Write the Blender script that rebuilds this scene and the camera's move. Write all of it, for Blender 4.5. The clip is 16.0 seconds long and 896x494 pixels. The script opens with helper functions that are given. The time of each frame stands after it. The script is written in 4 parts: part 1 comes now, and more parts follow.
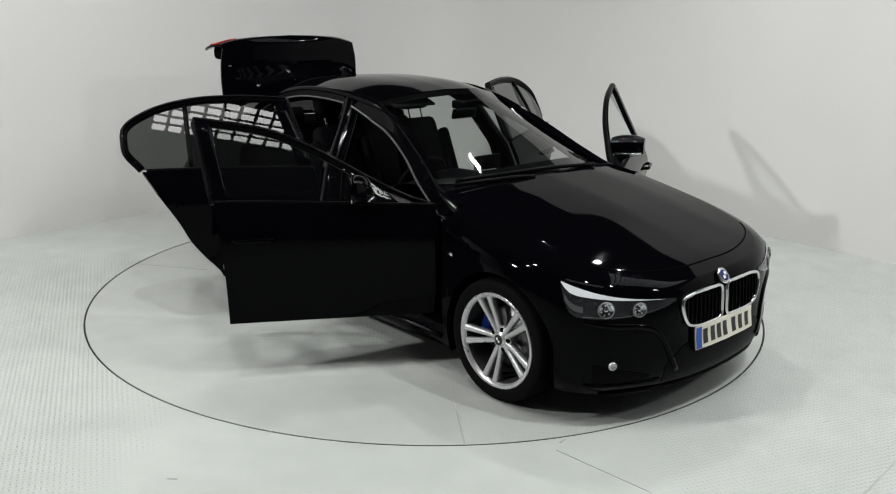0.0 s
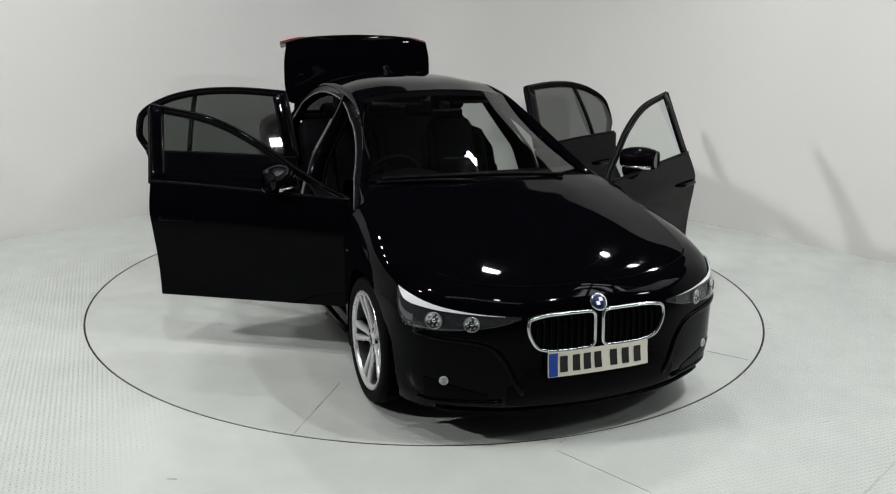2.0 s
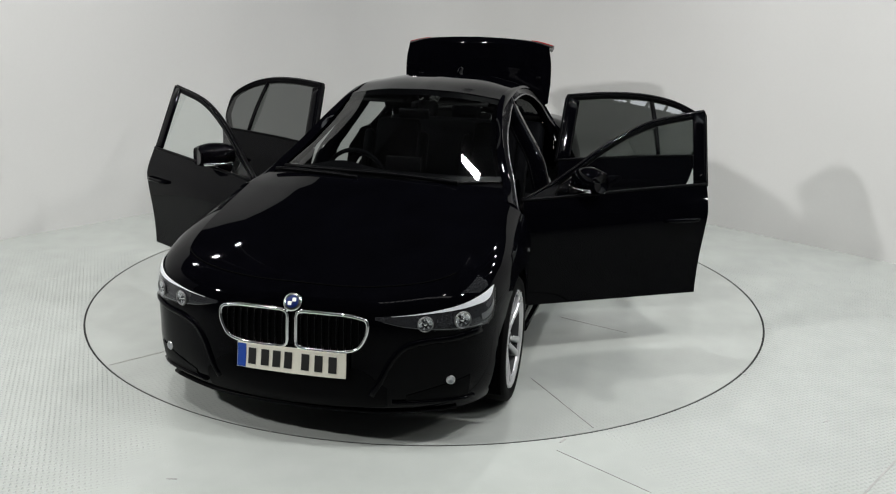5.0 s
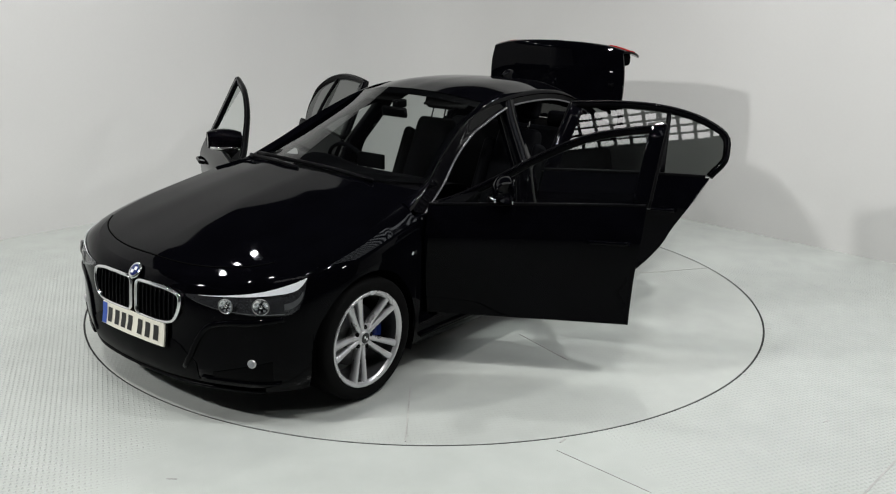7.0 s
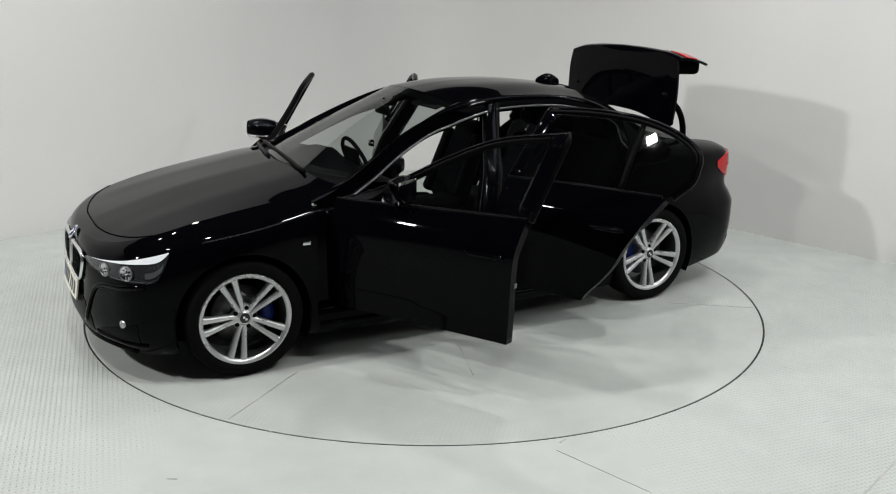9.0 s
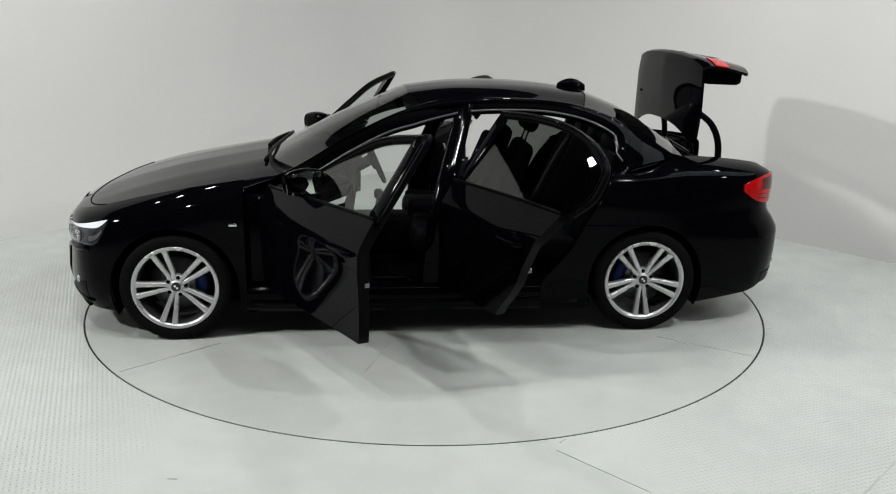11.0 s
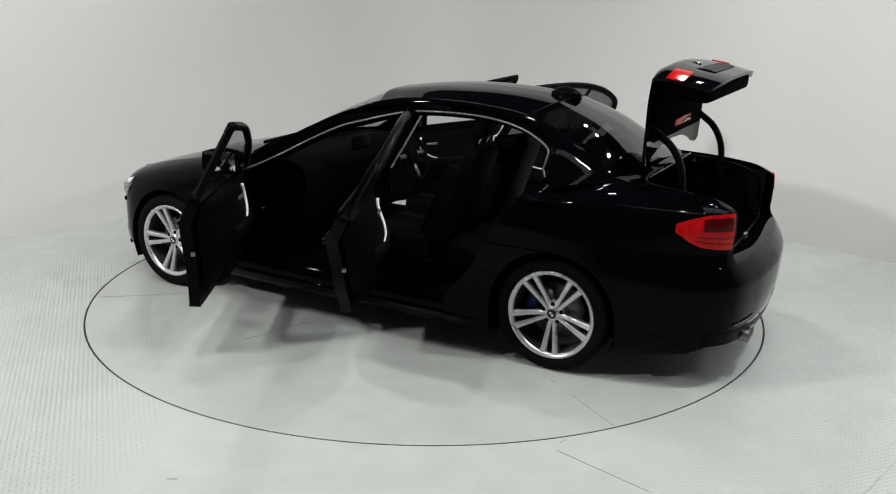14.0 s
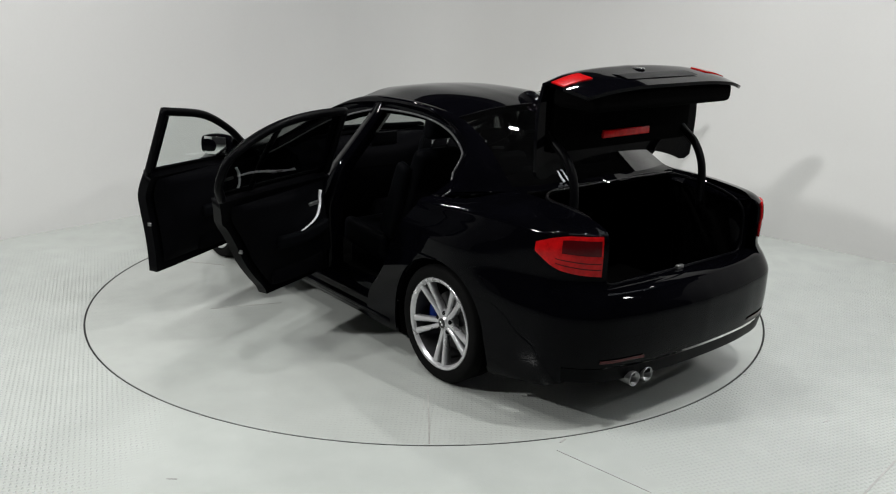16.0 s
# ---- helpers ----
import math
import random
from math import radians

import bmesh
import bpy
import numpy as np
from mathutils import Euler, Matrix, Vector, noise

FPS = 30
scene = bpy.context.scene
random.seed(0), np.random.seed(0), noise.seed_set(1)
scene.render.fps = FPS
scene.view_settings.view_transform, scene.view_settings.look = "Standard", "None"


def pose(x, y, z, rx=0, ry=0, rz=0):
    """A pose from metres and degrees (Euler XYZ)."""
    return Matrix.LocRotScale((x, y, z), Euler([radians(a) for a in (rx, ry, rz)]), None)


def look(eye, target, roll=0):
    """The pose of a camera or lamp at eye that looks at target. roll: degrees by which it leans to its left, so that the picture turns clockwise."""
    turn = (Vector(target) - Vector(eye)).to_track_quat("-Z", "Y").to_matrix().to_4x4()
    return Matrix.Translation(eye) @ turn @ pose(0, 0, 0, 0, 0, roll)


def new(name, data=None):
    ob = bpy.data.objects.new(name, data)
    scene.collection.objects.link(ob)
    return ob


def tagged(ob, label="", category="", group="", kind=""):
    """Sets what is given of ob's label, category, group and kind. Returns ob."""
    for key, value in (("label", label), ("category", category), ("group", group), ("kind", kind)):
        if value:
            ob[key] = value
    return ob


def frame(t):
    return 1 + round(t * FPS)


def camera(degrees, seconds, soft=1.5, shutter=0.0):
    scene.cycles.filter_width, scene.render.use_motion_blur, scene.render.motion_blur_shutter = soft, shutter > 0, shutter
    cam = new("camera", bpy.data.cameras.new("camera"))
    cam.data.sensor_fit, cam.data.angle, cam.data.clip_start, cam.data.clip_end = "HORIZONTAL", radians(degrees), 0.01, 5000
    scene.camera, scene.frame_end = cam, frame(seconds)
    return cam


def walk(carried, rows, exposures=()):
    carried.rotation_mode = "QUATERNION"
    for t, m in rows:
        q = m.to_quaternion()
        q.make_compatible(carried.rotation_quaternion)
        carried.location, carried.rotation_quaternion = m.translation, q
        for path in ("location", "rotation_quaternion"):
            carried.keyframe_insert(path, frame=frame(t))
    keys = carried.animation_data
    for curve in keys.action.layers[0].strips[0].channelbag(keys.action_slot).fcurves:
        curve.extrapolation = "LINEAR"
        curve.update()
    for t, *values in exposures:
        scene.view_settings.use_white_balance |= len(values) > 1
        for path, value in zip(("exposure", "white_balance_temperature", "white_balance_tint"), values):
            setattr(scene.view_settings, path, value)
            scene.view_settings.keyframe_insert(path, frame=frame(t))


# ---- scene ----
cam = camera(54.23, 16.0, soft=1.15)
EYE = pose(0, -5.854, 1.990, 90 - 16.07, 0, -1.35) @ pose(0, 0, 0, 0, 0, 1.18)
walk(cam, [(0.0, EYE), (16.0, EYE)])

# heading of the turntable and the car on it, in degrees
TURN = [(0.0, -48.8), (0.5, -52.4), (1.0, -58.14), (1.5, -63.7), (2.0, -69.6), (2.5, -75.4), (3.0, -81.35), (3.5, -87.1),
        (4.0, -93.07), (5.0, -105.0), (5.75, -113.95), (6.5, -122.93), (7.0, -128.85), (7.5, -134.6), (8.0, -140.4), (8.5, -146.1),
        (9.0, -151.87), (9.8, -161.0), (10.7, -171.4), (11.5, -180.62), (12.0, -186.45), (12.5, -192.4), (13.0, -198.0),
        (13.5, -203.6), (14.0, -209.35), (14.5, -215.1), (15.0, -220.9), (15.5, -226.87), (16.0, -233.02)]
PIVOT = (0.145, -0.013)
TABLE_R = 2.240

# ---- light ----
world = bpy.data.worlds.new("hall_air")
scene.world = world
world.use_nodes = True
world.node_tree.nodes["Background"].inputs[0].default_value = (0.9, 0.95, 1.0, 1)
world.node_tree.nodes["Background"].inputs[1].default_value = 0.02
scene.view_settings.exposure = -0.03


def area(name, eye, target, sx, sy, watts, color=(1.0, 1.0, 0.99)):
    data = bpy.data.lights.new(name, "AREA")
    data.shape, data.size, data.size_y, data.energy, data.color = "RECTANGLE", sx, sy, watts, color
    data.spread = radians(160)
    ob = new(name, data)
    ob.matrix_world = look(eye, target)
    return ob


# (place, aim, width, depth, watts) of the floodlights above the booth
FLOODS = [((0.95, 0.55, 4.0), (0.5, -1.6, 0), 0.22, 0.10, 34)]
FLOODS += [((x, y, 4.0), (x * 0.3, y - 2.0, 0), 0.10, 0.07, w) for x, y, w in
           ((-2.45, 1.55, 7), (-2.75, 1.2, 7), (-3.05, 0.8, 6), (-3.35, 0.4, 5), (2.45, 1.6, 9), (2.8, 1.2, 8), (3.1, 0.8, 8), (3.4, 0.4, 7))]
# the lamp at x 1.1 is added to brighten the walls
FLOODS += [((x, y, 4.5), (x * 0.8, y + 3.2, 0.4), 0.13, 0.08, w) for x, y, w in ((-1.35, -2.1, 38), (1.1, -2.7, 24))]
# two more lamps added, aimed down to brighten the near floor
FLOODS += [((x, y, 4.5), (x, y + 0.2, 0), 0.13, 0.08, w) for x, y, w in ((-2.5, -2.6, 46), (2.5, -2.7, 76))]
FLOODS += [((-5.0, -3.2, 3.7), (1.2, 0.6, 0.4), 0.26, 0.22, 142), ((5.0, -3.2, 3.7), (-1.0, 0.4, 0.8), 0.26, 0.22, 36)]
for eye, aim, sx, sy, w in FLOODS:
    area("flood_glow", eye, aim, sx, sy, w)


# ---- materials ----
def nodes_of(name):
    m = bpy.data.materials.new(name)
    m.use_nodes = True
    nt = m.node_tree
    return m, nt, nt.nodes["Principled BSDF"]


def node(nt, kind, **kw):
    n = nt.nodes.new(kind)
    for k, v in kw.items():
        n.inputs[k].default_value = v
    return n


def math_node(nt, op, a, b=None):
    n = nt.nodes.new("ShaderNodeMath")
    n.operation = op
    for i, v in enumerate((a, b)):
        if v is None:
            continue
        if isinstance(v, (int, float)):
            n.inputs[i].default_value = v
        else:
            nt.links.new(v, n.inputs[i])
    return n.outputs[0]


def mat(name, base, rough=0.5, metal=0.0, spec=0.5, vary=0.12, scale=6.0, fine=90.0, bump=0.05, coat=0.0, rvary=0.1):
    m, nt, b = nodes_of(name)
    tc = nt.nodes.new("ShaderNodeTexCoord")
    big = node(nt, "ShaderNodeTexNoise", Scale=scale, Detail=4.0)
    small = node(nt, "ShaderNodeTexNoise", Scale=fine, Detail=3.0)
    nt.links.new(tc.outputs["Object"], big.inputs["Vector"])
    nt.links.new(tc.outputs["Object"], small.inputs["Vector"])
    mixed = math_node(nt, "ADD", math_node(nt, "MULTIPLY", big.outputs[0], 0.65), math_node(nt, "MULTIPLY", small.outputs[0], 0.35))
    ramp = nt.nodes.new("ShaderNodeValToRGB")
    ramp.color_ramp.elements[0].position, ramp.color_ramp.elements[1].position = 0.3, 0.7
    ramp.color_ramp.elements[0].color = (*[c * (1 - vary) for c in base], 1)
    ramp.color_ramp.elements[1].color = (*[min(1, c * (1 + vary)) for c in base], 1)
    nt.links.new(mixed, ramp.inputs[0])
    nt.links.new(ramp.outputs[0], b.inputs["Base Color"])
    r = math_node(nt, "ADD", math_node(nt, "MULTIPLY", big.outputs[0], rvary * 2 * rough), rough * (1 - rvary))
    nt.links.new(r, b.inputs["Roughness"])
    b.inputs["Metallic"].default_value, b.inputs["Specular IOR Level"].default_value = metal, spec
    b.inputs["Coat Weight"].default_value, b.inputs["Coat Roughness"].default_value = coat, 0.03
    if bump:
        bp = node(nt, "ShaderNodeBump", Strength=bump, Distance=0.004)
        nt.links.new(small.outputs[0], bp.inputs["Height"])
        nt.links.new(bp.outputs[0], b.inputs["Normal"])
    return m


def glass_mat(name, tint, gloss=1.0):
    """Thin pane: tinted see-through with a Fresnel sheen."""
    m = bpy.data.materials.new(name)
    m.use_nodes = True
    nt = m.node_tree
    nt.nodes.clear()
    out = nt.nodes.new("ShaderNodeOutputMaterial")
    see = node(nt, "ShaderNodeBsdfTransparent", Color=(*tint, 1))
    shine = node(nt, "ShaderNodeBsdfGlossy", Roughness=0.015, Color=(gloss, gloss, gloss, 1))
    lw = node(nt, "ShaderNodeLayerWeight", Blend=0.5)
    sheen = math_node(nt, "ADD", math_node(nt, "MULTIPLY", math_node(nt, "POWER", lw.outputs["Facing"], 5.0), 0.92), 0.05)
    mix = nt.nodes.new("ShaderNodeMixShader")
    nt.links.new(sheen, mix.inputs[0])
    nt.links.new(see.outputs[0], mix.inputs[1])
    nt.links.new(shine.outputs[0], mix.inputs[2])
    nt.links.new(mix.outputs[0], out.inputs[0])
    return m


def tread_mat(name, base, offset, low=0.20, least=0.22, relief=0.008, smooth_strip=True):
    """Grey floor paint over raised tread plate, worn smooth in patches."""
    m, nt, b = nodes_of(name)
    tc = nt.nodes.new("ShaderNodeTexCoord")
    sep = nt.nodes.new("ShaderNodeSeparateXYZ")
    nt.links.new(tc.outputs["Object"], sep.inputs[0])
    P = 0.024
    a = math.radians(offset)
    x, y = sep.outputs[0], sep.outputs[1]
    u = math_node(nt, "ADD", math_node(nt, "MULTIPLY", x, math.cos(a) / P), math_node(nt, "MULTIPLY", y, math.sin(a) / P))
    v = math_node(nt, "ADD", math_node(nt, "MULTIPLY", x, -math.sin(a) / P), math_node(nt, "MULTIPLY", y, math.cos(a) / P))
    fu, fv = math_node(nt, "FLOOR", u), math_node(nt, "FLOOR", v)
    odd = math_node(nt, "MODULO", math_node(nt, "ABSOLUTE", math_node(nt, "ADD", fu, fv)), 2.0)
    odd = math_node(nt, "GREATER_THAN", odd, 0.5)
    cu = math_node(nt, "SUBTRACT", math_node(nt, "SUBTRACT", u, fu), 0.5)
    cv = math_node(nt, "SUBTRACT", math_node(nt, "SUBTRACT", v, fv), 0.5)
    even = math_node(nt, "SUBTRACT", 1.0, odd)
    lon = math_node(nt, "ADD", math_node(nt, "MULTIPLY", cu, even), math_node(nt, "MULTIPLY", cv, odd))
    lat = math_node(nt, "ADD", math_node(nt, "MULTIPLY", cv, even), math_node(nt, "MULTIPLY", cu, odd))
    d = math_node(nt, "ADD", math_node(nt, "POWER", math_node(nt, "MULTIPLY", lon, 2.1), 2.0), math_node(nt, "POWER", math_node(nt, "MULTIPLY", lat, 5.2), 2.0))
    bar = math_node(nt, "MAXIMUM", math_node(nt, "SUBTRACT", 1.0, d), 0.0)
    big = node(nt, "ShaderNodeTexNoise", Scale=0.55, Detail=1.0)
    mid = node(nt, "ShaderNodeTexNoise", Scale=5.0, Detail=6.0)
    fine = node(nt, "ShaderNodeTexNoise", Scale=140.0, Detail=2.0)
    for n in (big, mid, fine):
        nt.links.new(tc.outputs["Object"], n.inputs["Vector"])
    worn = nt.nodes.new("ShaderNodeMapRange")
    worn.inputs["From Min"].default_value, worn.inputs["From Max"].default_value = low, 0.80
    nt.links.new(big.outputs[0], worn.inputs["Value"])
    if smooth_strip:
        # the plates before the turntable and behind it are painted smooth
        wob = math_node(nt, "MULTIPLY", math_node(nt, "SUBTRACT", mid.outputs[0], 0.5), 0.9)
        side = node(nt, "ShaderNodeMapRange", **{"From Min": 1.05, "From Max": 1.6})
        nt.links.new(math_node(nt, "ADD", math_node(nt, "ABSOLUTE", math_node(nt, "ADD", x, 0.15)), wob), side.inputs["Value"])
        near = node(nt, "ShaderNodeMapRange", **{"From Min": 0.9, "From Max": 0.1})
        nt.links.new(math_node(nt, "ADD", y, wob), near.inputs["Value"])
        bar = math_node(nt, "MULTIPLY", bar, math_node(nt, "MULTIPLY", side.outputs[0], near.outputs[0]))
    hgt = math_node(nt, "ADD", math_node(nt, "MULTIPLY", bar, math_node(nt, "ADD", math_node(nt, "MULTIPLY", worn.outputs[0], 0.85), least)), math_node(nt, "MULTIPLY", fine.outputs[0], 0.10))
    bp = node(nt, "ShaderNodeBump", Strength=1.0, Distance=relief)
    nt.links.new(hgt, bp.inputs["Height"])
    nt.links.new(bp.outputs[0], b.inputs["Normal"])
    tone = math_node(nt, "ADD", math_node(nt, "MULTIPLY", mid.outputs[0], 0.6), math_node(nt, "MULTIPLY", big.outputs[0], 0.4))
    ramp = nt.nodes.new("ShaderNodeValToRGB")
    ramp.color_ramp.elements[0].position, ramp.color_ramp.elements[1].position = 0.33, 0.66
    ramp.color_ramp.elements[0].color = (*[c * 0.93 for c in base], 1)
    ramp.color_ramp.elements[1].color = (*[c * 1.03 for c in base], 1)
    nt.links.new(tone, ramp.inputs[0])
    nt.links.new(ramp.outputs[0], b.inputs["Base Color"])
    nt.links.new(math_node(nt, "ADD", math_node(nt, "MULTIPLY", mid.outputs[0], 0.10), 0.13), b.inputs["Roughness"])
    b.inputs["Specular IOR Level"].default_value = 0.42
    return m


def glow_mat(name, color, strength):
    m, nt, b = nodes_of(name)
    b.inputs["Base Color"].default_value = (0.8, 0.8, 0.8, 1)
    b.inputs["Emission Color"].default_value = (*color, 1)
    b.inputs["Emission Strength"].default_value = strength
    return m


PAINT = mat("black_car_paint", (0.0009, 0.0009, 0.0015), 0.030, spec=0.062, vary=0.3, fine=900, bump=0.0, rvary=0.3)
TRIM = mat("black_satin_trim", (0.0016, 0.0016, 0.002), 0.35, spec=0.035, bump=0.05)
RUBBER = mat("black_rubber", (0.004, 0.004, 0.004), 0.7, spec=0.04, bump=0.2)
LINER = mat("black_carpet_liner", (0.002, 0.002, 0.002), 0.95, spec=0.01, bump=0.3)
LEATHER = mat("black_leather", (0.0025, 0.0027, 0.0034), 0.55, spec=0.02, fine=260, bump=0.3)
HEADLINER = mat("grey_headliner_cloth", (0.012, 0.012, 0.012), 0.9, spec=0.05, bump=0.2)
DASH = mat("soft_black_dash_plastic", (0.002, 0.002, 0.0026), 0.6, spec=0.015, fine=350, bump=0.3)
CHROME = mat("bright_chrome", (0.75, 0.75, 0.76), 0.10, metal=1.0, vary=0.05, bump=0.0)
ALLOY = mat("silver_alloy", (0.56, 0.56, 0.57), 0.28, metal=0.68, vary=0.06, bump=0.02)
# dark copy of the alloy: the shade behind the spokes is in its colour
BARREL = mat("alloy_in_spoke_shade", (0.045, 0.045, 0.047), 0.5, metal=0.5, vary=0.2, bump=0.05)
STEEL = mat("dull_steel", (0.22, 0.22, 0.22), 0.4, metal=0.9, vary=0.15, bump=0.1)
BLUE = mat("blue_enamel", (0.01, 0.06, 0.35), 0.3, vary=0.08, bump=0.0)
CALIPER = mat("dark_blue_caliper_paint", (0.004, 0.014, 0.10), 0.4, vary=0.1, spec=0.2, bump=0.0)
WHITE = mat("white_enamel", (0.8, 0.8, 0.8), 0.3, vary=0.03, bump=0.0)
PLATE = mat("plate_white", (0.72, 0.70, 0.60), 0.4, vary=0.05, bump=0.0)
INK = mat("plate_black", (0.01, 0.01, 0.01), 0.4, bump=0.0)
RED = mat("red_lamp_plastic", (0.38, 0.004, 0.005), 0.12, spec=0.22, vary=0.35, scale=30, bump=0.0, coat=0.0)
LAMPGREY = mat("headlamp_housing", (0.07, 0.07, 0.075), 0.18, metal=0.7, vary=0.2, bump=0.0)
BROW = mat("silver_headlamp_brow", (0.86, 0.86, 0.88), 0.35, metal=0.0, vary=0.03, bump=0.0)
CLEAR = glass_mat("clear_glass", (0.80, 0.84, 0.82))
SCREEN = glass_mat("windscreen_glass", (0.52, 0.555, 0.54))
PRIVACY = glass_mat("dark_privacy_glass", (0.07, 0.072, 0.07))
SEAL = mat("grey_door_seal", (0.05, 0.05, 0.053), 0.25, spec=0.5, bump=0.0)
SMOKED = glass_mat("smoked_glass", (0.16, 0.17, 0.165))
LENS = glass_mat("lamp_lens", (0.88, 0.90, 0.92))
MIRROR = mat("mirror_glass", (0.8, 0.8, 0.8), 0.02, metal=1.0, vary=0.01, bump=0.0)
WALL = mat("white_wall_paint", (0.70, 0.695, 0.68), 0.75, spec=0.2, vary=0.02, scale=1.2, fine=60, bump=0.05)
FLOORM = tread_mat("grey_floor_paint_on_tread_plate", (0.475, 0.50, 0.473), 20)
TABLEM = tread_mat("grey_turntable_paint_on_tread_plate", (0.43, 0.45, 0.425), 50, 0.50, 0.02, 0.0025, False)
# near-black that stands for the shade below and round the turntable
PIT = mat("pit_shade_black", (0.01, 0.01, 0.01), 0.9, bump=0.0)
HALL = mat("dark_unseen_hall", (0.11, 0.11, 0.115), 0.8, spec=0.1, vary=0.2, scale=1.0, bump=0.1)
SCUFF = mat("dark_scuff", (0.34, 0.34, 0.32), 0.6, vary=0.3, bump=0.0)
PANEL = glow_mat("lit_panel", (1.0, 0.98, 0.97), 8.0)
SKYLIGHT = glow_mat("bluish_lit_panel", (0.90, 0.95, 1.0), 7.5)


# ---- mesh helpers ----
def link(name, verts, faces, material, parent=None, label="", thick=0.0, smooth=True, out=None):
    """One mesh object. out: a point inside, away from which the faces look."""
    me = bpy.data.meshes.new(name)
    me.from_pydata([tuple(map(float, v)) for v in verts], [], faces)
    if out is not None:
        o = Vector(out)
        s = sum(p.area * p.normal.dot((p.center - o).normalized()) for p in me.polygons)
        if s < 0:
            me.flip_normals()
    me.materials.append(material)
    if smooth:
        for p in me.polygons:
            p.use_smooth = True
    ob = new(name, me)
    if parent is not None:
        ob.parent = parent
    if label:
        ob["label"] = label
    if thick:
        count = {}
        for q in faces:
            for a, b in zip(q, q[1:] + q[:1]):
                k = (min(a, b), max(a, b))
                count[k] = count.get(k, 0) + 1
        for e in me.edges:
            if count.get((min(e.vertices), max(e.vertices)), 0) == 1:
                e.use_edge_sharp = True
        md = ob.modifiers.new("thickness", "SOLIDIFY")
        md.thickness, md.offset = thick, -1
    return ob


def part(name, bm, material, parent=None, label="", smooth=True):
    me = bpy.data.meshes.new(name)
    bm.to_mesh(me)
    bm.free()
    me.materials.append(material)
    for p in me.polygons:
        p.use_smooth = smooth
    ob = new(name, me)
    if parent is not None:
        ob.parent = parent
    if label:
        ob["label"] = label
    return ob


def sheet(rows, close_i=False, close_j=False):
    n, m = len(rows), len(rows[0])
    verts = [p for r in rows for p in r]
    faces = []
    for i in range(n if close_i else n - 1):
        for j in range(m if close_j else m - 1):
            a, b = i, (i + 1) % n
            c, d = j, (j + 1) % m
            faces.append((a * m + c, a * m + d, b * m + d, b * m + c))
    return verts, faces


def join(*pieces):
    verts, faces = [], []
    for v, f in pieces:
        k = len(verts)
        verts += list(v)
        faces += [tuple(i + k for i in q) for q in f]
    return verts, faces


def flip_y(piece):
    v, f = piece
    return [(p[0], -p[1], p[2]) for p in v], [tuple(reversed(q)) for q in f]


def both(piece):
    """A left half and its mirror image, joined along the middle."""
    v, f = join(piece, flip_y(piece))
    seen, remap, out = {}, [], []
    for p in v:
        k = (round(p[0], 4), round(abs(p[1]) if abs(p[1]) < 1e-4 else p[1], 4), round(p[2], 4))
        if k not in seen:
            seen[k] = len(out)
            out.append(p)
        remap.append(seen[k])
    faces = []
    for q in f:
        r = [remap[i] for i in q]
        r = [a for k, a in enumerate(r) if a != r[k - 1]]
        if len(set(r)) > 2:
            faces.append(tuple(r))
    return out, faces


def spline(keys, pts):
    """Smooth curve through pts at the given keys."""
    k = np.array(keys, float)
    p = np.array(pts, float)
    if p.ndim == 1:
        p = p[:, None]
    d = np.diff(p, axis=0) / np.diff(k)[:, None]
    t = np.vstack([d[:1], (d[:-1] + d[1:]) / 2, d[-1:]])
    t[1:-1][(d[:-1] * d[1:]) <= 0] = 0

    def at(x):
        x = np.clip(x, k[0], k[-1])
        i = int(np.clip(np.searchsorted(k, x) - 1, 0, len(k) - 2))
        h = k[i + 1] - k[i]
        s = (x - k[i]) / h
        r = ((2 * s**3 - 3 * s**2 + 1) * p[i] + (s**3 - 2 * s**2 + s) * h * t[i] + (-2 * s**3 + 3 * s**2) * p[i + 1] + (s**3 - s**2) * h * t[i + 1])
        return r if len(r) > 1 else float(r[0])
    return at


def chord(pts):
    """Smooth curve through pts, from 0 to 1 by length."""
    p = np.array(pts, float)
    s = np.r_[0, np.cumsum(np.linalg.norm(np.diff(p, axis=0), axis=1))]
    return spline(s / s[-1], p)


def coons(F, B, C, D, n=16, m=10):
    """Patch between the edges F (t=0), B (t=1), C (s=0), D (s=1)."""
    rows = []
    for i in range(n + 1):
        t = i / n
        r = []
        for j in range(m + 1):
            s = j / m
            r.append(tuple((1 - t) * F(s) + t * B(s) + (1 - s) * C(t) + s * D(t) - ((1 - s) * (1 - t) * F(0) + s * (1 - t) * F(1) + (1 - s) * t * B(0) + s * t * B(1))))
        rows.append(r)
    return sheet(rows)


def line(a, b):
    a, b = np.array(a, float), np.array(b, float)
    return lambda s: a + (b - a) * s


